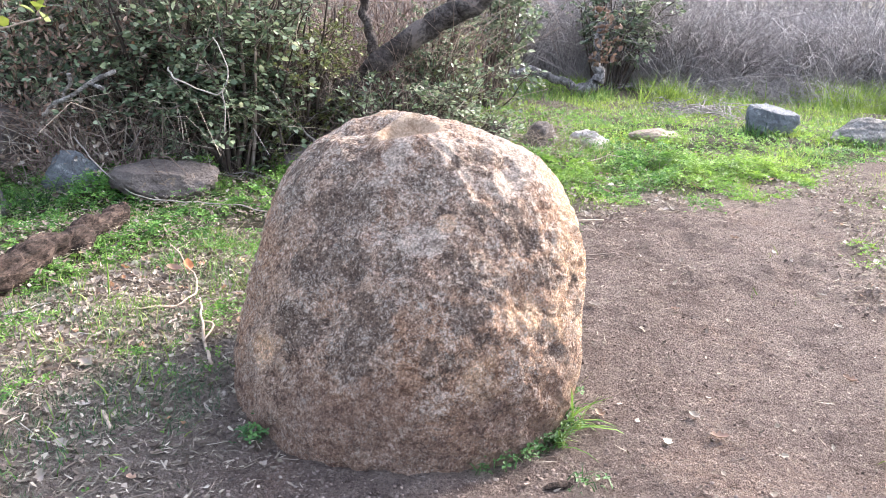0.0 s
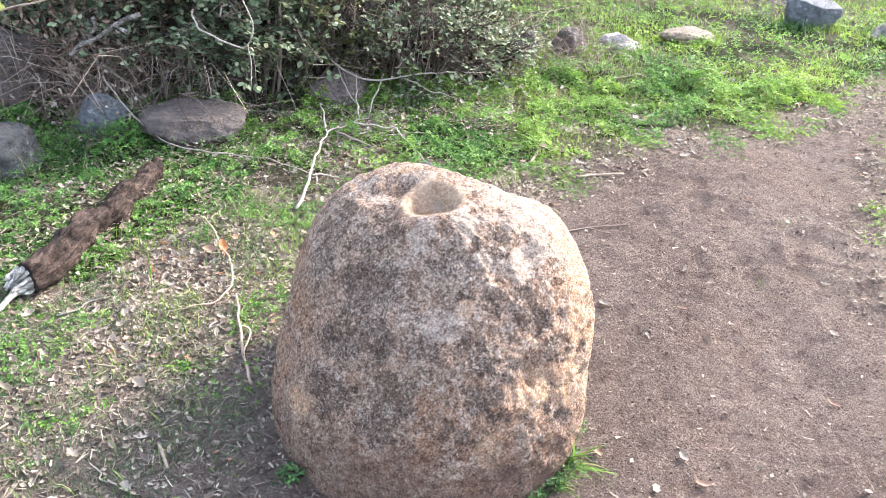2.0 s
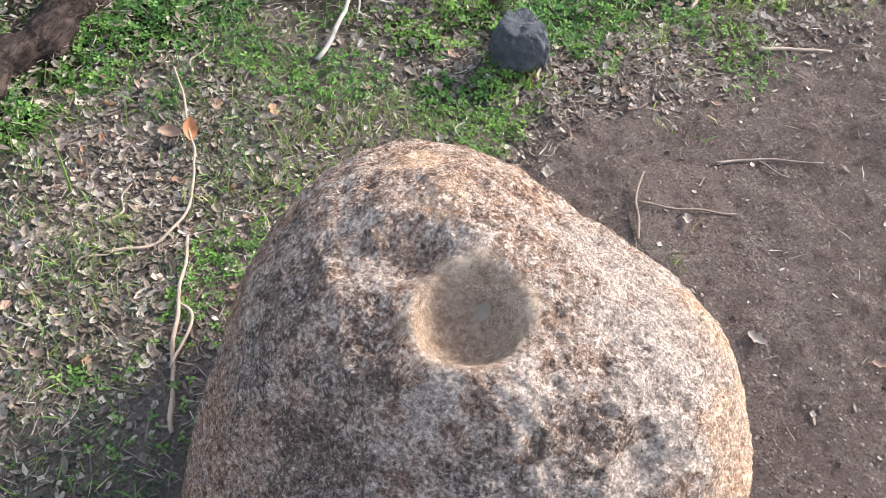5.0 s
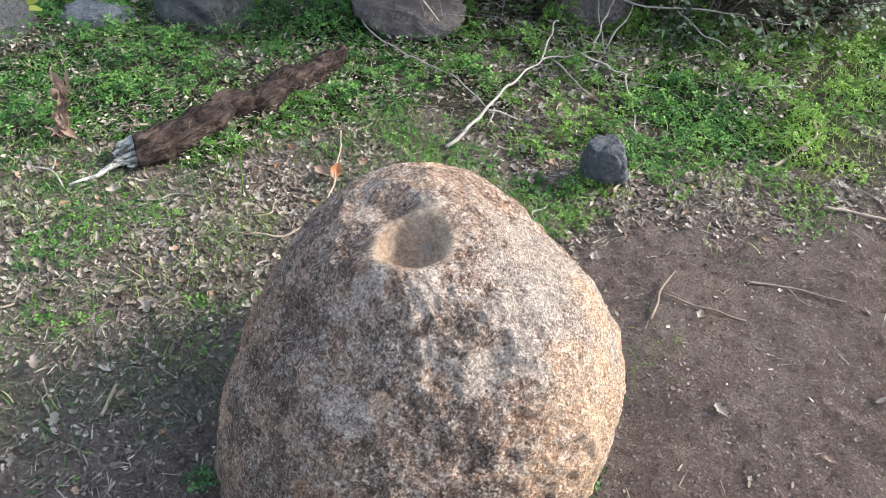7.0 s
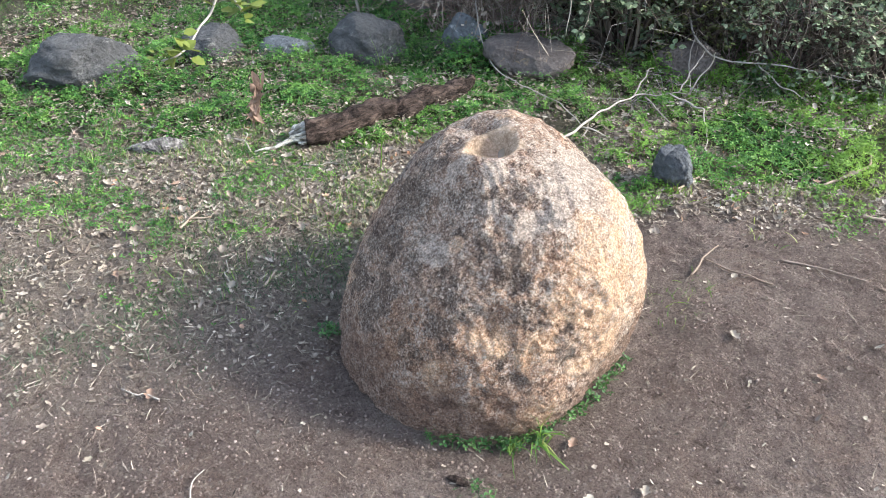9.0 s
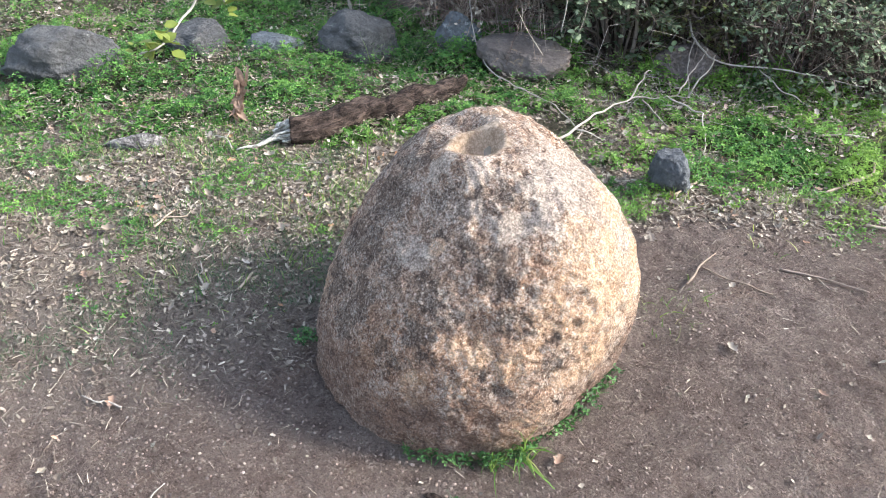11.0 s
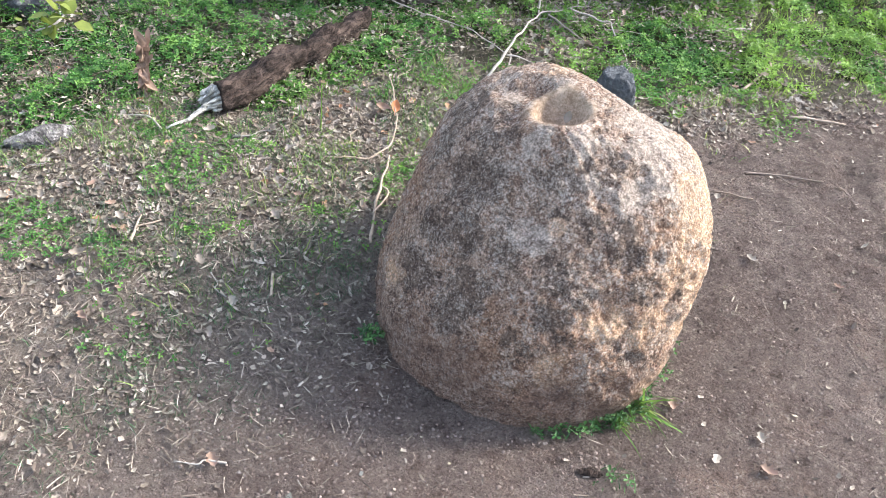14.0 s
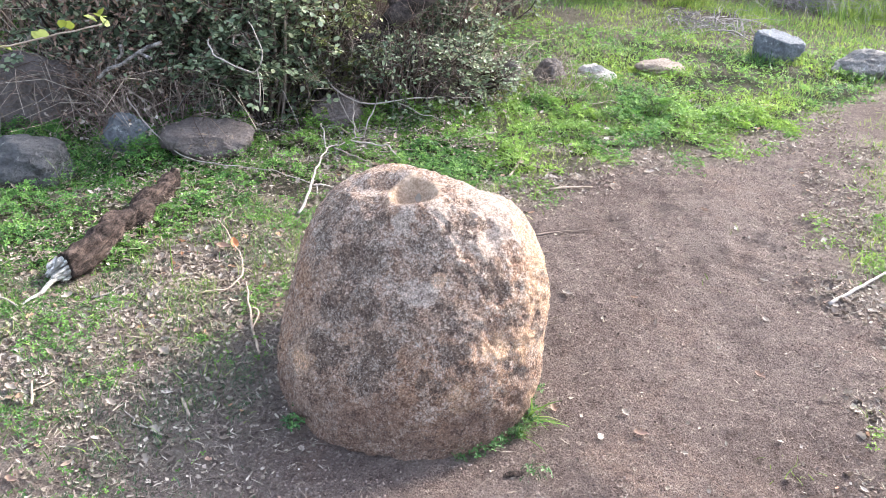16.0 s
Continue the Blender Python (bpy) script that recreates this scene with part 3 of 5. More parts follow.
def cups(p, size, seed, share):
    """Rounded hollows about one size apart, in a share of the places; 0 to 1."""
    q = (p + 0.2 * size * np.stack([vnoise(p, size * 0.6, seed + a) for a in (3, 5, 7)], -1)) / size
    c = np.floor(q).astype(np.int64)
    out = np.zeros(len(p))
    for dx in (-1, 0, 1):
        for dy in (-1, 0, 1):
            for dz in (-1, 0, 1):
                i, j, k = c[:, 0] + dx, c[:, 1] + dy, c[:, 2] + dz
                at = np.stack([i + hash3(i, j, k, seed), j + hash3(i, j, k, seed + 1), k + hash3(i, j, k, seed + 2)], -1)
                rad = 0.42 + 0.4 * hash3(i, j, k, seed + 3)
                t = 1 - np.linalg.norm(q - at, axis=1) / rad
                out = np.maximum(out, np.where(hash3(i, j, k, seed + 4) < share, smooth(0, 0.75, t), 0))
    return out


def near_blobs(p, blobs, seed):
    """How far places lie inside soft round patches (x, y, z, radius) with ragged rims."""
    wob = fbm(p, 0.07, 3, seed)
    out = np.zeros(len(p))
    for x, y, z, r in blobs:
        d = np.linalg.norm(p - (x, y, z), axis=1) / r
        out = np.maximum(out, 1 - smooth(0.55, 1.25, d + 0.35 * wob))
    return out


def build_boulder():
    d, f = ico(8)
    p = CORE + d * radius(d)[:, None]
    # low lumps, cupped dents and pitting
    near_hole = smooth(0.062, 0.10, np.hypot(p[:, 0] - HOLE[0], p[:, 1] - HOLE[1])) * 0.85 + 0.15
    w = p @ np.array(Matrix.Rotation(0.7, 3, "X") @ Matrix.Rotation(0.9, 3, "Y") @ Matrix.Rotation(0.5, 3, "Z"))
    r = 0.004 * fbm(w, 0.17, 2, 41) + 0.0030 * fbm(w, 0.05, 4, 45, 0.6) + 0.0018 * fbm(w, 0.016, 2, 47, 0.7)
    r -= 0.0092 * cups(w, 0.058, 48, 0.5) + 0.0056 * cups(w, 0.029, 49, 0.45) + 0.0026 * cups(w, 0.0145, 50, 0.55)
    r *= near_hole
    p = p + d * r[:, None]
    dents = [(-0.195, 1.885, 0.60, 0.050, 0.034), (-0.20, 1.79, 0.565, 0.042, 0.018), (-0.235, 1.66, 0.45, 0.05, 0.014), (0.13, 1.73, 0.53, 0.035, 0.012), (-0.06, 1.60, 0.44, 0.05, 0.010), (0.03, 1.50, 0.30, 0.05, 0.012), (0.16, 1.57, 0.30, 0.045, 0.014), (-0.25, 1.53, 0.26, 0.05, 0.014), (0.24, 1.566, 0.195, 0.022, 0.022),
             (0.272, 1.66, 0.285, 0.02, 0.012), (-0.36, 1.60, 0.15, 0.03, 0.015), (0.30, 1.69, 0.21, 0.04, 0.014), (0.0, 2.03, 0.57, 0.10, 0.019), (0.03, 2.17, 0.44, 0.12, 0.016), (0.17, 2.14, 0.34, 0.10, 0.009), (-0.10, 2.17, 0.50, 0.07, 0.008), (0.19, 1.96, 0.53, 0.06, -0.012), (-0.21, 1.97, 0.615, 0.06, -0.012)]
    for x, y, z, s, deep in dents:
        q = np.linalg.norm(p - (x, y, z), axis=1) / s
        p = p - d * (deep * np.exp(-q**2 * 1.3))[:, None]
    # the swollen rim behind the mortar hole
    q = np.hypot((p[:, 0] + 0.12) / 0.10, (p[:, 1] - 1.94) / 0.06)
    p[:, 2] += 0.010 * np.exp(-q**2) * (p[:, 2] > 0.45)
    # and the fuller lip before it
    q = np.hypot((p[:, 0] + 0.08) / 0.10, (p[:, 1] - 1.735) / 0.05)
    p[:, 2] += 0.030 * np.exp(-q**2) * (p[:, 2] > 0.45)
    # the ground mortar hole: smooth bowl with a rounded lip
    flat = np.hypot(p[:, 0] - HOLE[0], p[:, 1] - HOLE[1])
    flat = flat * (1 + 0.05 * vnoise(p, 0.05, 52))
    top = p[:, 2] > 0.45
    s = flat / 0.063
    bowl = np.where(s < 1, 0.053 * (1 - np.clip(s, 0, 1) ** 3.4), 0) + 0.007 * (1 - smooth(0.92, 1.2, s))
    bowl = bowl * (1 + 0.03 * vnoise(p, 0.02, 54)) + 0.0008 * vnoise(p, 0.009, 55) * (s < 1.1)
    p[:, 2] -= np.where(top, bowl, 0)
    me = np_mesh("boulder", p, f)
    global HOLE_FLOOR
    HOLE_FLOOR = float(p[top & (flat < 0.02), 2].mean())
    worn = np.where(top, 1 - smooth(0.95, 1.35, s + 0.25 * vnoise(p, 0.03, 53)), 0)
    lichen = near_blobs(p, LICHEN, 61) * (0.6 + 0.4 * vnoise(p, 0.03, 63))
    tan, bright = near_blobs(p, TAN_AND_LIT, 71), near_blobs(p, PALE_AND_LIT, 75)
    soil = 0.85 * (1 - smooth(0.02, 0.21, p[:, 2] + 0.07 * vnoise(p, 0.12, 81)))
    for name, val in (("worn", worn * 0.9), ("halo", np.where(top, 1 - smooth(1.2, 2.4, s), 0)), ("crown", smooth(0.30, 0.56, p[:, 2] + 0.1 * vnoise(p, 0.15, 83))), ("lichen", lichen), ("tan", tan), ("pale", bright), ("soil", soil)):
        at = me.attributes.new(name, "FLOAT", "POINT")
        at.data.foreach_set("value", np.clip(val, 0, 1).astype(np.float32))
    return thing("boulder", "rounded tan granite boulder with a ground mortar hole on top", "boulder", me, STONE)


LICHEN_BROAD = [(-0.184, 1.656, 0.468), (0.145, 1.64, 0.435), (0.057, 1.482, 0.265), (-0.146, 1.506, 0.282), (-0.196, 1.58, 0.365), (-0.341, 1.765, 0.455), (-0.254, 1.674, 0.449), (-0.286, 1.613, 0.346), (0.034, 1.55, 0.382),
                (-0.009, 1.455, 0.219), (-0.099, 1.564, 0.395), (-0.302, 1.56, 0.239), (-0.231, 1.736, 0.523), (-0.168, 1.482, 0.205), (-0.327, 1.83, 0.51), (-0.028, 1.673, 0.521), (-0.191, 1.764, 0.56)]
LICHEN_SPOTS = [(0.227, 1.756, 0.48), (0.258, 1.676, 0.348), (0.076, 1.807, 0.588), (0.194, 1.55, 0.246), (0.296, 1.72, 0.318), (0.228, 1.558, 0.19), (0.113, 1.556, 0.346), (0.203, 1.625, 0.355), (0.303, 1.685, 0.238), (-0.01, 1.618, 0.464), (0.014, 1.797, 0.597),
                (0.065, 1.744, 0.565), (-0.351, 1.947, 0.513), (-0.105, 1.731, 0.56), (0.106, 1.75, 0.557), (0.016, 1.713, 0.552), (0.216, 1.797, 0.512), (0.069, 1.621, 0.452), (-0.219, 1.814, 0.574), (-0.089, 1.665, 0.504), (0.052, 1.638, 0.474), (-0.296, 1.857, 0.547)]
LICHEN = [(*c, 0.054) for c in LICHEN_BROAD] + [(*c, 0.028) for c in LICHEN_SPOTS]
# light rock patches; the sunlit right side and crown are painted in too
PALE_AND_LIT = [(-0.016, 1.752, 0.579, 0.045), (0.117, 1.819, 0.577, 0.055), (0.129, 1.716, 0.524, 0.038), (-0.052, 1.577, 0.421, 0.039), (-0.102, 1.743, 0.569, 0.034), (0.133, 1.982, 0.543, 0.09),
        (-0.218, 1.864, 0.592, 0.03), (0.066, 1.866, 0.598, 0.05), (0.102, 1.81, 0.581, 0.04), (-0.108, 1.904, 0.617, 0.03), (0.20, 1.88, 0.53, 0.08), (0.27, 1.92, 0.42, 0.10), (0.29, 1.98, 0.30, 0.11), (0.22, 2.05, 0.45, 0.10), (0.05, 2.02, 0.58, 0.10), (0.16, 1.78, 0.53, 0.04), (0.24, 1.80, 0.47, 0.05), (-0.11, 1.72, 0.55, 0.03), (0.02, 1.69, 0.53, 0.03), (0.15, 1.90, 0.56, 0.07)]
TAN_AND_LIT = [(0.268, 1.70, 0.365, 0.06), (0.267, 1.768, 0.432, 0.065), (0.305, 1.87, 0.376, 0.12), (0.267, 1.65, 0.285, 0.045), (0.165, 1.552, 0.289, 0.046), (-0.006, 1.606, 0.452, 0.022), (0.277, 1.619, 0.07, 0.075), (0.203, 1.955, 0.508, 0.069), (0.284, 1.816, 0.428, 0.08), (0.083, 1.461, 0.172, 0.04),
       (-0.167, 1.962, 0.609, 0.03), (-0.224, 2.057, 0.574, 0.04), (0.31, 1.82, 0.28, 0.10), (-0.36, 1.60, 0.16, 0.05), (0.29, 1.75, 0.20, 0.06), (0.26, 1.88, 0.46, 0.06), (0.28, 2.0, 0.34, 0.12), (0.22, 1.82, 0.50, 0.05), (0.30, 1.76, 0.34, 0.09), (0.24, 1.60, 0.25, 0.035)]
build_boulder()


# ---- rocks along the path's edge ----
ROCKS = []


def rock(label, x, y, w, d, h, turn, seed, material, cuts=7, sink=0.3, group="edging rocks", name="rock", low=0.0, flat=False):
    """A half-buried fieldstone: a ball cut by slanting planes and roughened."""
    r = np.random.default_rng(seed)
    v, f = ICO5
    v = v.copy()
    for i in range(cuts):
        n = r.normal(size=3)
        n[2] = abs(n[2]) * 0.7 + (0.5 if i == 0 else 0)
        n /= np.linalg.norm(n)
        k = r.uniform(0.60, 0.82)
        if flat and i == 0:
            n, k = np.array([0.10, -0.12, 0.985]), 0.32
        over = v @ n - k
        v = v - np.where(over > 0, over * (0.96 if flat else 0.86), 0)[:, None] * n
    v = v * (1 + 0.11 * fbm(v, 0.8, 3, seed) + 0.055 * fbm(v, 0.25, 5, seed + 5, 0.65) + 0.022 * fbm(v, 0.1, 3, seed + 9, 0.7))[:, None]
    v = v / (v.max(0) - v.min(0)) * (w, d, h * (1 + sink))
    v[:, 2] += h - v[:, 2].max()
    ROCKS.append((x, y, w, d))
    me = np_mesh(name, v, f)
    ob = thing(name, label, "rock", me, material, group=group)
    ob.matrix_world = pose(x, y, float(height(x, y)) + low, 0, 0, turn)
    return ob


rock("whitish rounded rock at the grass edge", -2.72, 1.46, 0.24, 0.2, 0.17, 40, 1, PALE_ROCK)
rock("large grey flat-topped rock beside the grass", -2.43, 1.82, 0.50, 0.30, 0.22, 50, 12, GREY_ROCK, 4)
rock("dark grey rock in the edging row", -2.30, 2.40, 0.30, 0.24, 0.14, 52, 3, GREY_ROCK, 5)
rock("low grey speckled rock in the green", -2.12, 2.67, 0.28, 0.2, 0.105, 48, 4, BLUE_ROCK, 5)
rock("grey lichen-spotted rock below the shrub", -1.85, 3.00, 0.40, 0.30, 0.22, 40, 25, GREY_ROCK, 5)
rock("blue-grey angular rock below the shrub", -1.59, 3.38, 0.24, 0.18, 0.18, 20, 6, BLUE_ROCK)
rock("dark grey boulder under the shrub", -2.17, 3.66, 0.5, 0.36, 0.38, 10, 7, BROWN_ROCK)
rock("brown-grey slab with an orange end", -1.205, 3.42, 0.46, 0.30, 0.15, 22, 28, BROWN_ROCK, 6, flat=True)
rock("brown-grey rock half under the shrub", -0.66, 3.98, 0.34, 0.22, 0.17, 30, 9, BROWN_ROCK)
rock("small brown rock under dead twigs", -0.33, 4.32, 0.24, 0.18, 0.13, 30, 10, BROWN_ROCK)
rock("grey-brown pointed rock among dry grass", 0.25, 4.86, 0.25, 0.18, 0.20, 15, 11, BROWN_ROCK)
rock("grey-brown low rock among dry grass", 0.55, 5.08, 0.25, 0.18, 0.18, 10, 12, BROWN_ROCK)
rock("small white quartz-like rock in the grass", 0.89, 5.28, 0.29, 0.2, 0.105, 12, 13, PALE_ROCK)
rock("flat tan rock in the grass", 1.38, 5.58, 0.37, 0.22, 0.085, 14, 14, TAN_ROCK)
rock("blue-grey blocky rock with flat sides", 2.38, 6.22, 0.40, 0.30, 0.225, 10, 15, BLUE_ROCK, 6, flat=True)
rock("rounded pale grey rock at the path's edge", 2.98, 5.98, 0.56, 0.34, 0.19, 12, 36, ASH_ROCK, 4)
rock("fist-sized dark grey stone on leaf litter", -0.168, 3.01, 0.16, 0.14, 0.15, 20, 17, SLATE, 5, 0.15, group="")


# ---- log and sticks ----
def build_log():
    line = [(-1.338, 2.185, 0.044), (-1.308, 2.40, 0.044), (-1.272, 2.62, 0.044), (-1.245, 2.82, 0.044), (-1.225, 3.00, 0.046)]
    root = tagged(new("log"), "dark-barked fallen branch with a bleached rotten end", "log")
    root.location = (-1.26, 2.6, 0)
    inv = Matrix.Translation((1.26, -2.6, 0))
    bark = tube_mesh("bark", [tube(line, 0.054, 0.036, 56, 40, 0.24, 0.017, 5, True, (1, 0.4, 1)), tube([(-1.23, 2.93, 0.05), (-1.222, 3.03, 0.056), (-1.24, 3.07, 0.06)], 0.034, 0.02, 12, 8, 0.25, 0.01, 6)])
    r = np.random.default_rng(77)
    splinters = []
    for i in range(26):
        a, q = i * 2.4, math.sqrt((i + 0.5) / 26)
        ox, oz = 0.041 * q * math.cos(a), 0.038 * q * math.sin(a)
        reach = r.uniform(0.025, 0.062) * (1.25 - 0.6 * q)
        splinters.append(tube([(-1.335 + ox, 2.215, 0.044 + oz), (-1.343 + ox * 1.05, 2.185 - reach * 0.5, 0.043 + oz), (-1.352 + ox * 0.9, 2.185 - reach, 0.038 + oz * 0.8)], r.uniform(0.009, 0.014), 0.004, 6, 6, 0.4, 0.006, 700 + i))
    splinters.append(tube([(-1.345, 2.17, 0.036), (-1.36, 2.07, 0.024), (-1.39, 1.985, 0.014)], 0.013, 0.003, 8, 8, 0.4, 0.008, 9))
    bark.transform(inv)
    piece("bark", bark, BARK, root)
    for sp in splinters:
        me = tube_mesh("splinter", [sp])
        me.transform(inv)
        piece("splinter", me, ROTTEN, root, "bleached white splintered rotten wood")


def stick(name, label, lines, r0, r1, material, knots=0.004, seed=0, group="", sides=7):
    """A stick with side shoots, lying on the ground; the first line is the main one."""
    tubes = [tube([(x, y, float(height(x, y)) + z) for x, y, z in ln], r0 * (1 if i == 0 else 0.6), r1, sides, 8, 0.12, knots, seed + i) for i, ln in enumerate(lines)]
    return thing(name, label, "stick", tube_mesh(name, tubes), material, group)


build_log()
stick("branch", "bleached forked dead branch lying on the green", [
    [(-0.635, 2.84, 0.012), (-0.625, 3.07, 0.05), (-0.635, 3.26, 0.06), (-0.62, 3.50, 0.06), (-0.47, 3.68, 0.07)],
    [(-0.625, 3.07, 0.05), (-0.58, 3.10, 0.03), (-0.53, 3.13, 0.02)], [(-0.62, 3.10, 0.05), (-0.60, 3.02, 0.01)],
    [(-0.63, 3.45, 0.06), (-0.68, 3.60, 0.10), (-0.71, 3.72, 0.10)], [(-0.55, 3.60, 0.07), (-0.36, 3.55, 0.06), (-0.24, 3.40, 0.03), (-0.16, 3.26, 0.02)],
    [(-0.52, 3.64, 0.07), (-0.55, 3.82, 0.14), (-0.58, 3.95, 0.2)], [(-0.49, 3.67, 0.07), (-0.44, 3.72, 0.2), (-0.42, 3.7, 0.27)], [(-0.6, 3.5, 0.06), (-0.45, 3.42, 0.03), (-0.33, 3.40, 0.01)]], 0.0066, 0.0018, GREY_STICK, 0.013, 11)
stick("branch", "thin bare branch arching out of the shrub", [
    [(-0.86, 4.16, 0.34), (-0.68, 4.02, 0.19), (-0.50, 3.97, 0.15), (-0.31, 4.05, 0.15), (-0.13, 4.15, 0.15), (0.05, 4.2, 0.16)],
    [(-0.35, 4.03, 0.15), (-0.22, 4.0, 0.1), (-0.08, 4.02, 0.07)], [(-0.68, 4.02, 0.19), (-0.60, 3.85, 0.12), (-0.50, 3.72, 0.06)]], 0.0055, 0.002, GREY_STICK, 0.008, 21)
stick("stem", "long thin dry stem arching over the clover", [[(-1.60, 3.47, 0.22), (-1.40, 3.31, 0.10), (-1.22, 3.23, 0.06), (-0.99, 3.18, 0.06), (-0.79, 3.15, 0.06), (-0.62, 3.07, 0.05)]], 0.0030, 0.0020, GREY_STICK, 0.006, 31)
stick("stick", "small curled dry stick on the grass", [[(0.26, 3.40, 0.012), (0.31, 3.57, 0.03), (0.33, 3.67, 0.03), (0.29, 3.80, 0.02)]], 0.006, 0.004, STICK, 0.004, 41)
stick("stick", "pale forked stick beside the boulder", [
    [(-0.555, 1.83, 0.008), (-0.60, 1.93, 0.012), (-0.625, 2.0, 0.015), (-0.665, 2.11, 0.02), (-0.70, 2.22, 0.02)],
    [(-0.605, 1.94, 0.012), (-0.605, 2.0, 0.015), (-0.62, 2.05, 0.02), (-0.65, 2.07, 0.015)]], 0.0050, 0.0032, STICK, 0.010, 51)
stick("stem", "thin bent stalk under a rust-red leaf", [[(-0.84, 2.14, 0.012), (-0.76, 2.19, 0.015), (-0.735, 2.27, 0.02), (-0.76, 2.38, 0.03), (-0.82, 2.50, 0.03), (-0.93, 2.66, 0.05)]], 0.0036, 0.0024, STICK, 0.006, 61)
stick("twig", "forked thin twig lying on bare earth", [[(0.195, 2.53, 0.006), (0.183, 2.64, 0.012), (0.19, 2.72, 0.02)], [(0.185, 2.635, 0.01), (0.30, 2.65, 0.006), (0.41, 2.67, 0.006)]], 0.0042, 0.0026, BROWN_STICK, 0.006, 71)
stick("twig", "crooked twig on bare earth", [[(0.36, 2.83, 0.006), (0.47, 2.88, 0.008), (0.61, 2.90, 0.005)], [(0.46, 2.875, 0.008), (0.5, 2.84, 0.005), (0.53, 2.83, 0.004)]], 0.004, 0.002, TWIGS, 0.004, 81)
stick("twig", "short pale twig on bare earth", [[(-0.72, 1.58, 0.005), (-0.695, 1.54, 0.006), (-0.67, 1.50, 0.005)]], 0.0045, 0.004, STICK, 0.001, 91)
stick("stick", "pale straight stick at the grass margin", [[(0.453, 3.29, 0.012), (0.55, 3.325, 0.018), (0.652, 3.36, 0.014)]], 0.006, 0.004, STICK, 0.003, 121)
stick("stem", "pale dry stem lying in the grass", [[(0.03, 3.84, 0.03), (0.11, 3.90, 0.045), (0.20, 3.96, 0.05)]], 0.005, 0.003, GREY_STICK, 0.004, 131)
stick("stick", "short pale stick beside a dark stone", [[(-0.11, 2.96, 0.012), (-0.105, 3.03, 0.018), (-0.10, 3.10, 0.016)]], 0.005, 0.004, STICK, 0.003, 141)
stick("twig", "small forked pale twig in the leaf litter", [[(-1.113, 1.486, 0.008), (-1.135, 1.54, 0.012), (-1.16, 1.59, 0.010)], [(-1.135, 1.54, 0.012), (-1.11, 1.575, 0.014), (-1.10, 1.60, 0.012)]], 0.0045, 0.0025, STICK, 0.003, 151)
stick("twig", "thin forked twig at the log's splintered tip", [[(-1.40, 1.97, 0.01), (-1.46, 1.99, 0.03), (-1.53, 1.97, 0.02)], [(-1.46, 1.99, 0.03), (-1.50, 2.03, 0.03), (-1.54, 2.04, 0.02)]], 0.0035, 0.002, GREY_STICK, 0.004, 161)
stick("stick", "bleached stick at the path's grassy side", [[(1.44, 2.42, 0.01), (1.60, 2.55, 0.015), (1.80, 2.73, 0.02)]], 0.008, 0.005, GREY_STICK, 0.006, 95)


def bent(name, label, lines, r0, r1, material, knots=0.006, seed=0, sides=7, group=""):
    """A stick in the air: lines are true places."""
    return thing(name, label, "stick", tube_mesh(name, [tube(ln, r0 * (1 if i == 0 else 0.65), r1, sides, 8, 0.12, knots, seed + i) for i, ln in enumerate(lines)]), material, group)


bent("dead_branch", "pale bare hooked twig hanging before the shrub", [
    [(-1.19, 3.50, 0.56), (-1.12, 3.33, 0.535), (-1.01, 3.28, 0.50), (-0.915, 3.27, 0.485), (-0.885, 3.27, 0.57), (-0.915, 3.28, 0.655), (-0.95, 3.30, 0.70)],
    [(-0.905, 3.27, 0.49), (-0.90, 3.265, 0.42), (-0.898, 3.26, 0.335)]], 0.004, 0.002, GREY_STICK, 0.008, 101)
bent("dead_branch", "grey broken limb slanting under the shrub", [[(-1.72, 3.48, 0.33), (-1.64, 3.45, 0.395), (-1.53, 3.45, 0.46), (-1.40, 3.46, 0.53)], [(-1.62, 3.45, 0.41), (-1.58, 3.42, 0.47), (-1.57, 3.40, 0.52)], [(-1.50, 3.45, 0.48), (-1.44, 3.41, 0.46)]], 0.008, 0.010, PALE_BARK, 0.010, 111, 9)


# ---- shrubs ----
LEAF = (np.array([[0, 0, 0], [-0.30, 0.30, 0.07], [-0.27, 0.68, 0.06], [0, 1.0, -0.06], [0.27, 0.68, 0.06], [0.30, 0.30, 0.07], [0, 0.5, -0.02]]),
        np.array([[0, 6, 1], [1, 6, 2], [2, 6, 3], [3, 6, 4], [4, 6, 5], [5, 6, 0]]))


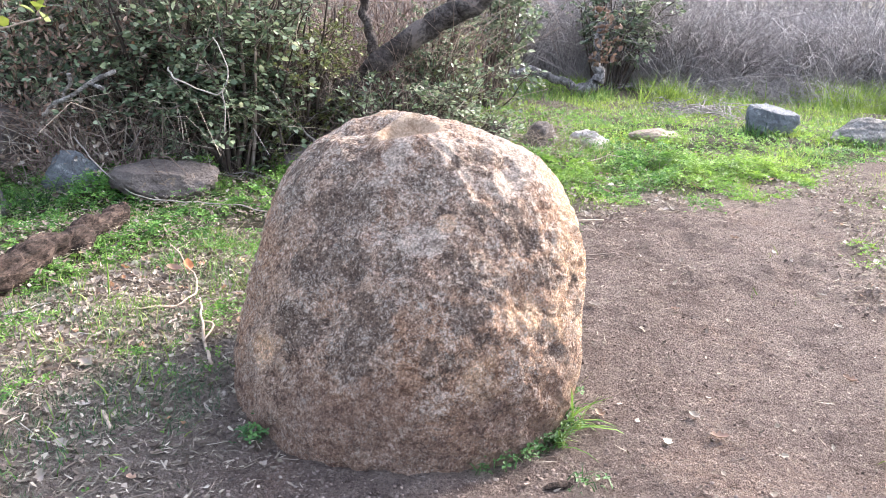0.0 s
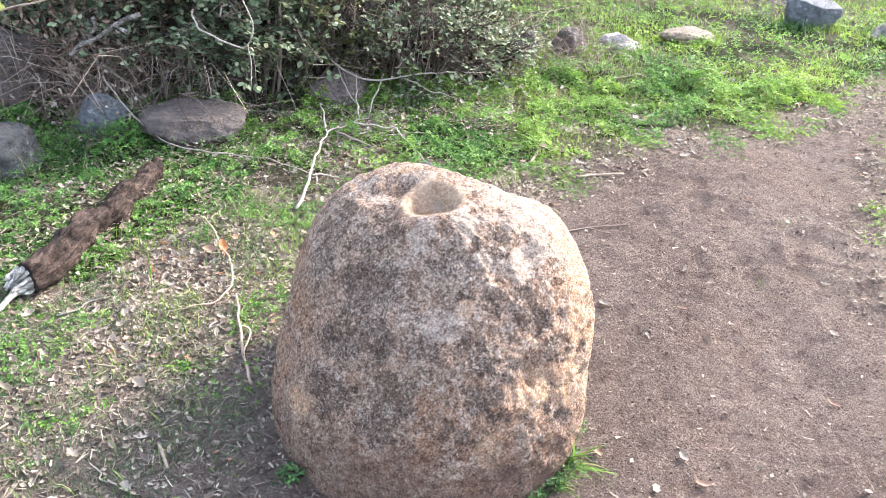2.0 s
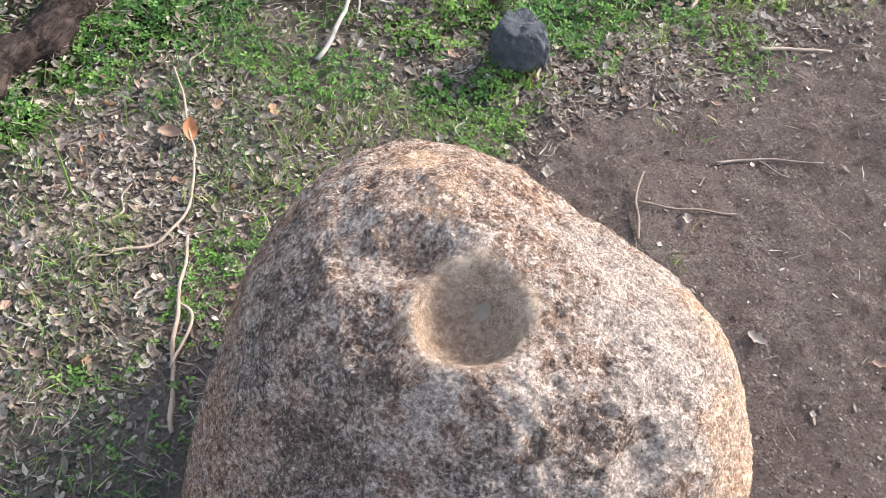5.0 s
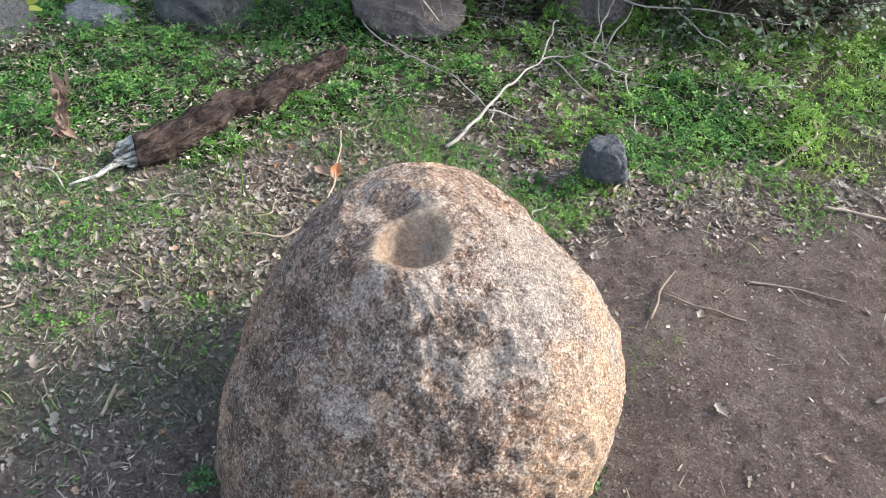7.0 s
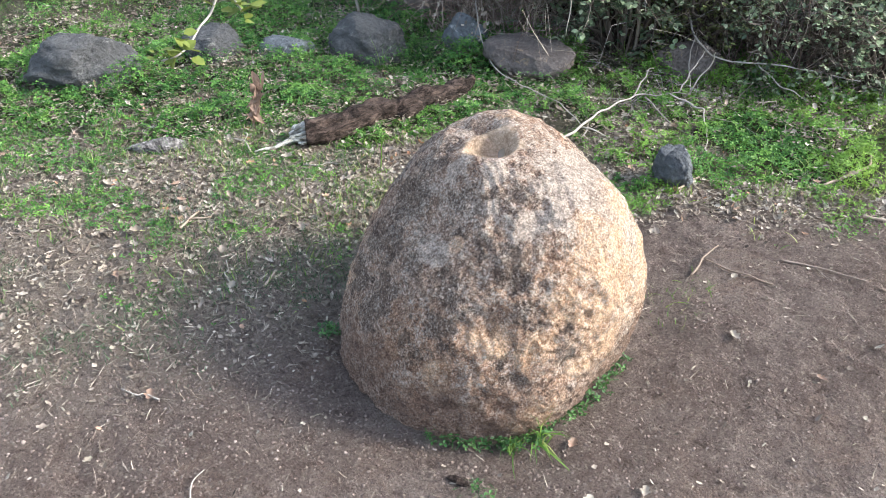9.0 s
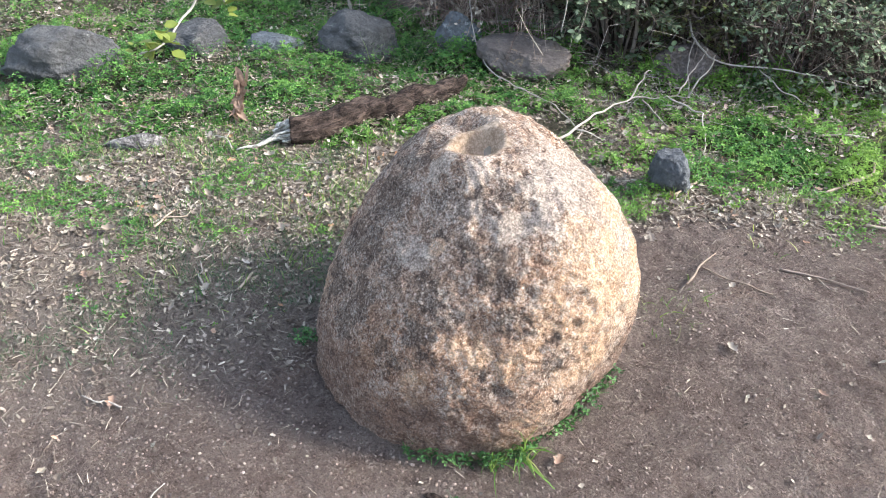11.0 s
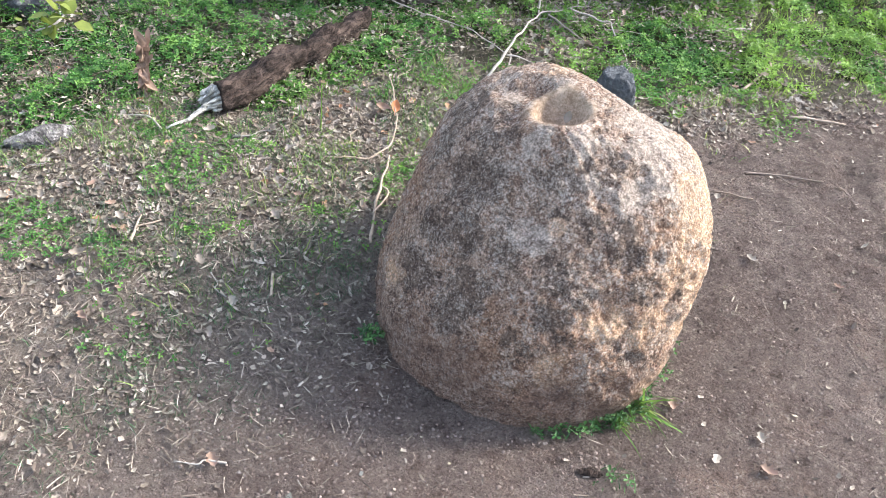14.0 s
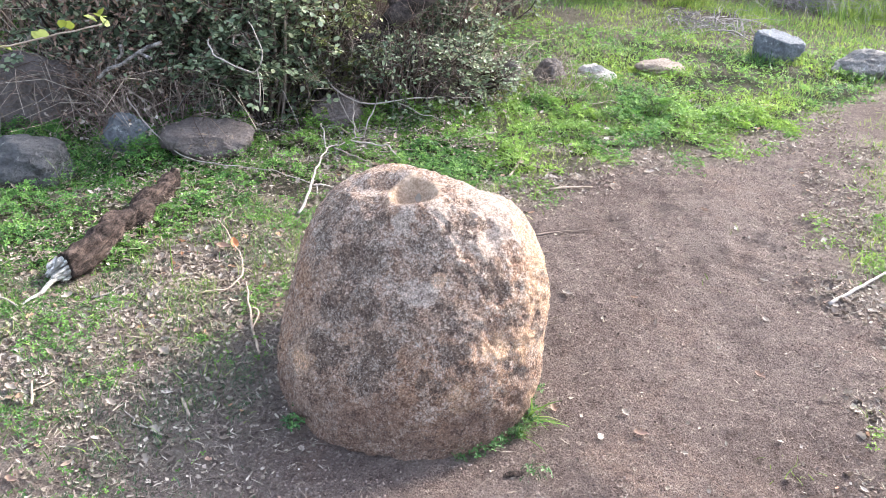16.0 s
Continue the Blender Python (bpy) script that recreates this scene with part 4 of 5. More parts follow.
def shrub(label, x, y, wide, tall, stems, sprays, seed, leaf_mat, size=0.032, front=0.0, low=0.05, category="shrub", wood=None):
    """A many-stemmed shrub: arching stems, side twigs, and sprays of leaves down to its skirt."""
    r = np.random.default_rng(seed)
    root = tagged(new("shrub"), label, category)
    z0 = float(height(x, y))
    root.location = (x, y, z0)
    k = 7
    t = np.linspace(0, 1, k)[None, :, None]
    ang = r.uniform(0, 2 * np.pi, stems)
    reach = wide * np.sqrt(r.uniform(0.08, 1, stems))
    tip = np.stack([np.cos(ang) * reach, np.sin(ang) * reach - front, low + tall * r.uniform(0.05, 1.0, stems) * (1 - 0.4 * (reach / wide) ** 2)], -1)
    foot = np.stack([np.cos(ang) * reach * 0.25, np.sin(ang) * reach * 0.25 + 0.05, np.zeros(stems) - 0.02], -1)
    path = foot[:, None] * (1 - t) + tip[:, None] * t
    path[..., 2] += (np.sin(t[..., 0] * np.pi * 0.85) * 0.20 * tall) * r.uniform(0.3, 1, stems)[:, None]
    path = path + np.cumsum(r.normal(0, 0.02, (stems, k, 3)), 1)
    path[..., 2] = np.maximum(path[..., 2], -0.02)
    v1, f1 = strands(path, np.linspace(0.008, 0.0025, k)[None] * r.uniform(0.5, 1.5, stems)[:, None], 5)
    m = sprays
    own, at = r.integers(0, stems, m), r.integers(2, k, m)
    a = path[own, at]
    out = a * (1, 1, 0) / (np.linalg.norm(a[:, :2], axis=1, keepdims=True) + 0.05)
    go = r.normal(0, 0.8, (m, 3)) + out * 0.8 + (0, -0.15, 0.1)
    go = go / np.linalg.norm(go, axis=1, keepdims=True) * r.uniform(0.05, 0.17, m)[:, None]
    tw = a[:, None] + go[:, None] * np.linspace(0, 1, 3)[None, :, None] + np.cumsum(r.normal(0, 0.007, (m, 3, 3)), 1)
    tw[..., 2] = np.maximum(tw[..., 2], 0.015)
    v2, f2 = strands(tw, np.linspace(0.0026, 0.0011, 3)[None] * np.ones((m, 1)), 3)
    wv, wf = joined([(v1, f1), (v2, f2)])
    piece("branchwork", np_mesh("branchwork", wv, wf), wood or SHADED_SHRUB_WOOD, root, kind="stuff")
    # each twig ends in a whorl, with a few leaves below it
    per = 8
    base = np.repeat(tw[:, 2], per, 0) - np.repeat(go, per, 0) * (np.tile(np.array([0, 0, 0, 0, 0.15, 0.3, 0.5, 0.7]), m))[:, None]
    heading = np.arctan2(-go[:, 0], go[:, 1])
    lift = np.arcsin(np.clip(go[:, 2] / (np.linalg.norm(go, axis=1) + 1e-9), -1, 1))
    spread = np.tile(np.array([-0.9, 0.9, -0.3, 0.35, 1.3, -1.3, 1.5, -1.5]), m)
    n = m * per
    keep = (r.uniform(0, 1, n) < 0.9) & (vnoise(base + (x, y, 0), 0.21, seed) + 0.4 * vnoise(base, 0.09, seed + 1) > -0.26)
    yaw = np.repeat(heading, per) + spread + r.normal(0, 0.25, n)
    lv, lf = scatter(LEAF, (base + r.normal(0, 0.004, (n, 3)))[keep], yaw[keep], (np.repeat(lift, per) * 0.6 + r.normal(0.1, 0.35, n))[keep], r.normal(0, 0.45, n)[keep], (size * r.uniform(0.6, 1.25, n))[keep])
    piece("crown", np_mesh("crown", lv, lf), leaf_mat, root, kind="stuff")
    return root


shrub("dark-leaved dense shrub with tangled stems behind the rocks", -1.52, 4.10, 0.60, 1.55, 130, 1900, 201, SHRUB, 0.036, 0.15, 0.12)
shrub("dark-leaved shrub overhanging the brown slab", -1.08, 4.02, 0.46, 1.45, 130, 1900, 202, SHRUB, 0.033, 0.12)
shrub("dark-leaved shrub with dead hanging twigs", -2.15, 4.25, 0.65, 1.4, 80, 480, 203, SHRUB, 0.042, 0.15, 0.2)
shrub("olive-green small-leaved shrub beside a leaning trunk", -0.78, 4.22, 0.30, 0.95, 90, 1300, 204, OLIVE, 0.023, 0.05)
shrub("low green shrub behind a leaning trunk", -0.22, 4.9, 0.36, 0.6, 70, 800, 205, OLIVE, 0.023, 0.05)
shrub("upright dark green shrub beside dry grass", -0.14, 4.85, 0.26, 0.85, 80, 1100, 206, SHRUB, 0.028, 0.05)
shrub("low dark-leaved shrub under a leaning trunk", -0.36, 4.34, 0.34, 0.42, 70, 800, 211, SHRUB, 0.026, 0.05)
shrub("low dark-leaved shrub beside dry grass", -0.02, 4.55, 0.28, 0.42, 60, 650, 212, SHRUB, 0.026, 0.05)
shrub("dark green bush before the bare thicket", 0.25, 7.1, 0.5, 1.7, 60, 800, 207, SHRUB, 0.05)
shrub("dark green bush round a broken stump", 1.66, 9.2, 0.62, 1.9, 70, 800, 208, SHRUB, 0.055, 0, 0.35)
shrub("leafy green shrub at the shaded margin", -3.3, 3.9, 0.8, 1.5, 60, 500, 209, SHRUB, 0.045, 0.1)
shrub("leafy green shrub at the shaded margin", -4.1, 2.9, 0.9, 1.5, 60, 450, 210, OLIVE, 0.045, 0.1)


# ---- leaning tree ----
def build_tree():
    root = tagged(new("tree"), "dark leaning tree trunk with a second upright stem", "tree")
    root.location = (-0.72, 4.6, 0)
    inv = Matrix.Translation((0.72, -4.6, 0))
    for nm, ln, a, b, s in (("trunk", [(-0.86, 4.38, -0.05), (-0.75, 4.36, 0.16), (-0.62, 4.35, 0.32), (-0.48, 4.35, 0.46), (-0.31, 4.35, 0.61), (-0.07, 4.37, 0.78), (0.13, 4.42, 0.90), (0.5, 4.55, 1.2), (1.0, 4.8, 1.7)], 0.062, 0.056, 1),
                            ("limb", [(-0.40, 4.36, 0.53), (-0.43, 4.39, 0.62), (-0.46, 4.41, 0.74), (-0.49, 4.43, 0.90), (-0.44, 4.5, 1.3), (-0.36, 4.6, 1.9)], 0.030, 0.020, 2),
                            ("limb", [(-0.10, 4.37, 0.75), (-0.04, 4.45, 0.9), (-0.10, 4.6, 1.3), (-0.1, 4.8, 1.7)], 0.02, 0.012, 3)):
        me = tube_mesh(nm, [tube(ln, a, b, 16, 10, 0.16, 0.02, 300 + s)])
        me.transform(inv)
        piece(nm, me, TRUNK, root)


build_tree()


# ---- thickets: what nobody could count ----
def thicket(name, label, n, xr, yr, tall, thin, material, seed, droop=0.5, lean=0.5, clumps=0, fan=1.6):
    r = np.random.default_rng(seed)
    k = 5
    x, y = r.uniform(*xr, n), r.uniform(*yr, n)
    if clumps:
        cx, cy, own = r.uniform(*xr, clumps), r.uniform(*yr, clumps), r.integers(0, clumps, n)
        x, y = cx[own] + r.normal(0, 0.16, n), cy[own] + r.normal(0, 0.12, n)
    t = np.linspace(0, 1, k)[None, :]
    h = tall * r.uniform(0.35, 1.0, n)[:, None]
    ang = r.uniform(0, 2 * np.pi, n)[:, None]
    out = (r.uniform(0.1, 1, n) * lean * tall)[:, None]
    p = np.stack([x[:, None] + np.cos(ang) * out * t**fan, y[:, None] + np.sin(ang) * out * t**fan, height(x, y)[:, None] - 0.02 + h * (t - droop * 0.5 * t**2.5)], -1)
    p = p + np.cumsum(r.normal(0, 0.02, (n, k, 3)), 1)
    p[..., 2] = np.maximum(p[..., 2], height(x, y)[:, None] - 0.02)
    rad = np.linspace(1, 0.35, k)[None] * (thin * r.uniform(0.5, 1.8, n))[:, None]
    # finer shoots
    m = n * 3 // 2
    own, at = r.integers(0, n, m), r.integers(2, k, m)
    go = r.normal(0, 1, (m, 3)) + (0, 0, 0.3)
    go = go / np.linalg.norm(go, axis=1, keepdims=True) * (tall * r.uniform(0.08, 0.28, m))[:, None]
    q = p[own, at][:, None] + go[:, None] * np.linspace(0, 1, 3)[None, :, None] + np.cumsum(r.normal(0, 0.015, (m, 3, 3)), 1)
    a = strands(p, rad, 3)
    b = strands(q, np.linspace(0.6, 0.25, 3)[None] * (thin * r.uniform(0.5, 1.2, m))[:, None], 3)
    return thing(name, label, "thicket", np_mesh(name, *joined([a, b])), material, kind="stuff")


thicket("brown_thicket", "tangled brown bare twigs behind the shrubs", 1300, (-4.5, -0.8), (4.9, 6.8), 2.1, 0.0048, TWIGS, 401, 0.8, 0.45)
thicket("brown_thicket", "tangled brown bare twigs behind the shrubs", 800, (-6.5, -2.8), (3.8, 6.5), 1.8, 0.005, TWIGS, 402, 0.8, 0.9)
thicket("brown_thicket", "dry reddish-brown twigs round a leaning trunk", 620, (-0.8, 0.0), (4.6, 5.6), 1.5, 0.0026, RED_TWIGS, 410, 0.5, 0.5)
thicket("brown_thicket", "fine reddish-brown twigs before a leaning trunk", 70, (-0.62, -0.15), (4.15, 4.3), 1.0, 0.0017, RED_TWIGS, 412, 0.6, 0.4)
thicket("grey_thicket", "pale grey arching bare brush beyond the grass", 4600, (1.9, 9.0), (8.9, 12.5), 2.2, 0.0042, GREY_TWIGS, 403, 1.3, 0.8, 90, 0.9)
thicket("grey_thicket", "low grey brush drooping onto the grass", 2600, (2.3, 8.0), (8.5, 9.6), 0.75, 0.0032, GREY_TWIGS, 413, 1.9, 1.3, 60, 0.8)
thicket("grey_thicket", "pale grey arching bare brush beyond the grass", 2600, (-1.2, 2.4), (9.4, 12.0), 2.3, 0.0042, GREY_TWIGS, 404, 1.0, 0.7, 30, 1.0)
thicket("grey_thicket", "pale grey arching bare brush beyond the grass", 1300, (-0.4, 9.5), (12.0, 14.0), 2.6, 0.009, GREY_TWIGS, 411, 0.7, 0.6)
thicket("dead_twigs", "reddish dead twigs tangled before the shrub", 170, (-2.1, -1.35), (3.6, 3.85), 0.8, 0.0022, RED_TWIGS, 414, 1.3, 0.8)
thicket("dead_twigs", "pale broken dead twigs hanging before the shrub", 150, (-2.3, -1.3), (3.6, 3.9), 1.0, 0.0026, STRAW, 417, 1.3, 0.9)
thicket("dead_twigs", "curved dead twigs heaped behind the blue rock", 60, (-2.1, -1.6), (3.55, 3.75), 0.36, 0.0026, RED_TWIGS, 415, 1.7, 1.1)
thicket("dead_twigs", "thin pale twigs tangled on the fallen branch", 26, (-0.72, -0.32), (3.45, 3.8), 0.30, 0.0016, GREY_TWIGS, 416, 1.3, 1.3)
thicket("dead_twigs", "dead fallen twigs under the shrubs", 90, (-2.1, -0.2), (3.75, 4.2), 0.26, 0.0022, TWIGS, 405, 1.3, 1.2)
thicket("dead_twigs", "dead bent twigs tangled through the shrubs", 110, (-2.4, -0.8), (3.9, 4.4), 1.1, 0.0024, GREY_TWIGS, 409, 1.1, 0.8)
thicket("dead_twigs", "pale dead twigs heaped beside the rocks", 46, (-1.9, -1.5), (3.45, 3.75), 0.32, 0.003, STRAW, 406, 1.2, 1.0)
thicket("dead_twigs", "grey dry brush lying in the grass", 90, (1.75, 2.45), (6.9, 7.6), 0.28, 0.004, GREY_TWIGS, 407, 1.4, 2.2)
thicket("dead_twigs", "dry grey grass stalks among the rocks", 300, (0.12, 0.75), (4.65, 5.6), 0.30, 0.0022, STRAW, 408, 1.0, 1.0)


# ---- green ground cover ----
def accept(x, y, chance):
    keep = rng.uniform(0, 1, len(x)) < chance
    return x[keep], y[keep]


def leaflets(count):
    """A small lobed leaf: leaflets round a short stalk."""
    vs, fs = [[0, 0, 0.0]], []
    for i in range(count):
        a = i * 2 * np.pi / count + (0.2 if i % 2 else 0)
        c, s = np.cos(a), np.sin(a)
        rot = np.array([[c, -s, 0], [s, c, 0], [0, 0, 1]])
        q = np.array([[-0.34, 0.60, 0.20], [0, 1.0, 0.08], [0.34, 0.60, 0.20]]) @ rot.T
        b = len(vs)
        vs += q.tolist()
        fs += [[0, b + 2, b + 1], [0, b + 1, b]]
    return np.array(vs), np.array(fs)


def near_boulder(x, y, grow=1.0):
    return np.hypot((x + 0.06) / (0.40 * grow), (y - 1.85) / (0.46 * grow)) < 1


def build_clover():
    n = 118000
    x, y = np.concatenate([rng.uniform(-3.0, 2.0, n), rng.uniform(-3.8, 3.8, n // 2)]), np.concatenate([rng.uniform(1.1, 4.7, n), rng.uniform(0.7, 6.8, n // 2)])
    p = flat3(x, y)
    c = in_clover(x, y)
    patch = vnoise(p, 0.22, 33) + 0.5 * vnoise(p, 0.08, 34)
    chance = smooth(-0.02, 0.16, c) * smooth(-0.4, 0.08, patch + np.where(x > 0, 0.16, 0.28)) * (1 - 0.9 * bald(x, y))
    chance = chance * np.where(y > 4.6, np.clip(1 - (y - 4.6) * 0.2, 0.45, 1), 1)
    # stray patches in the litter belt
    spots = vnoise(p, 0.2, 36) + 0.45 * vnoise(p, 0.07, 37)
    stray = np.maximum(smooth(-0.05, 0.25, spots) * smooth(-0.1, 0.12, past_edge(x, y)) * 0.8, smooth(0.35, 0.6, spots) * smooth(-0.75, -0.15, past_edge(x, y)) * (x < -0.5) * 0.14) * ~near_boulder(x, y, 1.1)
    chance = np.maximum(chance, stray)
    x, y = accept(x, y, chance)
    p = flat3(x, y)
    mound = 0.012 + 0.085 * np.clip(0.8 * vnoise(p, 0.16, 38) + 0.5 * vnoise(p, 0.06, 43) + 0.42, 0, 1.5) * smooth(0, 0.3, in_clover(x, y))
    mound *= 0.35 + 0.65 * smooth(0.05, 0.30, np.abs(x + 1.34 - 0.14 * (y - 2.2)) + np.maximum(0, np.abs(y - 2.55) - 0.55))
    up = mound * np.sqrt(rng.uniform(0.02, 1, len(x)))
    m = len(x)
    size = rng.uniform(0.0085, 0.0175, m) * np.where(y > 4.4, 1.35, 1.0) * np.where(in_clover(x, y) < 0, 0.75, 1.0)
    # it climbs round the rocks' feet
    for rx, ry, rw, rd in ROCKS:
        if rx > 0 or rx < -2.6 or rw < 0.18:
            continue
        q = 300
        a, w = rng.uniform(0, 6.28, q), rng.uniform(0.42, 0.62, q) * rw
        ex, ey = rx + np.cos(a) * w, ry + np.sin(a) * w * 0.85
        x, y = np.concatenate([x, ex]), np.concatenate([y, ey])
        up = np.concatenate([up, rng.uniform(0.01, 0.085, q)])
        size = np.concatenate([size, rng.uniform(0.007, 0.013, q)])
    m = len(x)
    v, f = scatter(leaflets(3), on_ground(x, y, up), rng.uniform(0, 6.28, m), rng.normal(0, 0.4, m), rng.normal(0, 0.4, m), size)
    thing("clover", "low bright green lobed-leaf ground cover", "plants", np_mesh("clover", v, f, False), CLOVER, kind="stuff")


BLADE = (np.array([[-0.5, 0, 0], [0.5, 0, 0], [-0.42, 0.10, 0.36], [0.42, 0.10, 0.36], [-0.28, 0.34, 0.66], [0.28, 0.34, 0.66], [0, 0.72, 0.82]]),
         np.array([[0, 1, 3], [0, 3, 2], [2, 3, 5], [2, 5, 4], [4, 5, 6]]))


def blades(name, label, x, y, length, width, material, lay=0.25):
    m = len(x)
    s = np.stack([np.broadcast_to(width, m) * rng.uniform(0.7, 1.3, m), length, length], -1)
    v, f = scatter(BLADE, on_ground(x, y, -0.003), rng.uniform(0, 6.28, m), rng.normal(0, lay, m), rng.normal(0, lay, m), s)
    return thing(name, label, "grass", np_mesh(name, v, f), material, kind="stuff")


def build_grass():
    # short turf in tufts near the path and through the clover
    n = 220000
    x, y = rng.uniform(-3.6, 3.4, n), rng.uniform(0.3, 5.2, n)
    p = flat3(x, y)
    e = past_edge(x, y)
    tuft = smooth(-0.25, 0.25, vnoise(p, 0.17, 51) + 0.5 * vnoise(p, 0.06, 52))
    chance = tuft * smooth(-0.02, 0.25, e) * np.where(in_clover(x, y) > 0.15, 0.35, 0.8)
    left = 0.35 * smooth(-0.75, 0.0, e) * (x < -0.5) * smooth(0.1, 0.55, vnoise(p, 0.17, 55) + 0.35 * vnoise(p, 0.05, 56)) * 0.75
    sunny = (x > 0.1) * smooth(0.0, 0.4, in_clover(x, y)) * 0.45
    path = 0.05 * smooth(0.55, 0.8, vnoise(p, 0.25, 57)) * (e < 0)
    x, y = accept(x, y, np.clip(np.maximum.reduce([chance, left, sunny, path]), 0, 1) * ~near_boulder(x, y))
    m = len(x)
    blades("grass", "short green turf in loose tufts", x, y, rng.uniform(0.016, 0.062, m), 0.0028, GRASS, 0.4)
    # dull short grass trodden into the litter
    n = 60000
    x, y = rng.uniform(-2.4, -0.25, n), rng.uniform(0.4, 2.6, n)
    p = flat3(x, y)
    x, y = accept(x, y, smooth(-1.1, -0.3, past_edge(x, y)) * smooth(0.0, 0.4, vnoise(p, 0.19, 55) + 0.4 * vnoise(p, 0.06, 56)) * ~near_boulder(x, y, 1.15))
    blades("grass", "dull short grass trodden into the leaf litter", x, y, rng.uniform(0.010, 0.030, len(x)), 0.0022, DULL_GRASS, 0.6)
    # meadow grass beyond the rocks
    n = 110000
    x, y = rng.uniform(-1.0, 7.5, n), rng.uniform(4.6, 9.8, n)
    p = flat3(x, y)
    chance = smooth(0.0, 0.5, in_clover(x, y)) * np.clip(0.35 + 0.75 * vnoise(p, 0.45, 58), 0.03, 1)
    x, y = accept(x, y, chance)
    m = len(x)
    blades("grass", "green meadow grass beyond the rocks", x, y, rng.uniform(0.02, 0.055, m) + 0.10 * smooth(7.2, 8.4, y) * rng.uniform(0.3, 1.3, m), 0.006, GRASS, 0.35)
    # and a fringe round the rocks' feet
    xs, ys = [], []
    for rx, ry, rw, rd in ROCKS:
        if rx > 0.1:
            a, w = rng.uniform(0, 6.28, 260), rng.uniform(0.46, 0.62, 260)
            xs.append(rx + np.cos(a) * w * rw)
            ys.append(ry + np.sin(a) * w * rd * 1.15)
    x, y = np.concatenate(xs), np.concatenate(ys)
    blades("grass", "grass fringe round the edging rocks", x, y, rng.uniform(0.04, 0.10, len(x)), 0.005, GRASS, 0.35)
    # tall bright grass at the brush's foot
    n = 16000
    x, y = rng.uniform(1.2, 6.5, n), rng.uniform(8.0, 9.2, n)
    x, y = accept(x, y, smooth(0.15, 0.6, vnoise(flat3(x, y), 0.55, 64) + 0.3 * vnoise(flat3(x, y), 0.2, 65)))
    m = len(x)
    blades("grass", "tall bright grass at the foot of the brush", x, y, rng.uniform(0.06, 0.32, m), 0.007, GRASS, 0.3)
    # thin grass along the path's other side
    n = 30000
    x, y = 1.2 + rng.gamma(2.0, 1.1, n), rng.normal(3.0, 1.9, n)
    p = flat3(x, y)
    x, y = accept(x, y, smooth(0.0, 0.4, x - 1.55 - 0.22 * (y - 2.5) + 0.25 * vnoise(p, 0.3, 66)) * smooth(-0.3, 0.4, vnoise(p, 0.16, 67)) * 0.7)
    m = len(x)
    blades("grass", "thin trodden grass along the path", x, y, rng.uniform(0.02, 0.06, m), 0.003, GRASS, 0.5)
    # dry stalks strewn through the meadow
    n = 9000
    x, y = rng.uniform(0.3, 6.0, n), rng.uniform(3.9, 8.6, n)
    p = flat3(x, y)
    x, y = accept(x, y, smooth(0.0, 0.3, in_clover(x, y)) * smooth(0.0, 0.5, vnoise(p, 0.4, 68)))
    m = len(x)
    blades("dry_grass", "dry pale grass strewn through the meadow", x, y, rng.uniform(0.03, 0.09, m), 0.004, DRY, 0.9)
    # long blades at the shrubs' feet
    n = 2600
    x, y = rng.uniform(-2.9, -0.3, n), rng.uniform(1.0, 4.2, n)
    x, y = accept(x, y, smooth(0.15, 0.8, in_clover(x, y)) * smooth(0.1, 0.5, vnoise(flat3(x, y), 0.3, 59)))
    m = len(x)
    blades("grass", "long thin grass blades among the clover", x, y, rng.uniform(0.06, 0.18, m), 0.003, GRASS, 0.45)


build_clover()
build_grass()


# ---- dry leaves, straw and crumbs ----
def dry_leaf_shape(curl, half=(0.06, 0.34, 0.22, 0.33, 0.02)):
    mid = np.linspace(0, 1, 5)
    vs = []
    for t, w in zip(mid, half):
        lift = curl * (t - 0.5) ** 2
        vs += [[-w, t - 0.5, lift + curl * 0.9 * w], [0, t - 0.5, lift], [w, t - 0.5, lift + curl * 0.9 * w]]
    fs = []
    for i in range(4):
        a = i * 3
        fs += [[a, a + 1, a + 4], [a, a + 4, a + 3], [a + 1, a + 2, a + 5], [a + 1, a + 5, a + 4]]
    return np.array(vs), np.array(fs)


FLATTER, CURLED = dry_leaf_shape(0.35), dry_leaf_shape(0.95)
SCRAP = (np.array([[-0.4, -0.5, 0.1], [0.3, -0.4, 0.0], [0.1, 0.05, -0.05], [-0.35, 0.45, 0.12], [0.45, 0.35, 0.1]]), np.array([[0, 1, 2], [0, 2, 3], [1, 4, 2], [2, 4, 3]]))
SLIVER = (np.array([[-0.1, -0.5, 0.06], [0.12, -0.45, 0.0], [-0.14, 0.1, 0.05], [0.16, 0.0, 0.02], [0.02, 0.5, 0.1]]), np.array([[0, 1, 3], [0, 3, 2], [2, 3, 4]]))
NARROW, TORN = dry_leaf_shape(0.6, (0.04, 0.16, 0.19, 0.12, 0.01)), dry_leaf_shape(0.5, (0.16, 0.20, 0.38, 0.10, 0.14))


FIBRE = (np.array([[-0.022, -0.5, 0.03], [0.022, -0.5, 0.0], [-0.03, 0.02, 0.035], [0.02, 0.05, 0.02], [0.03, 0.5, 0.05]]), np.array([[0, 1, 3], [0, 3, 2], [2, 3, 4]]))


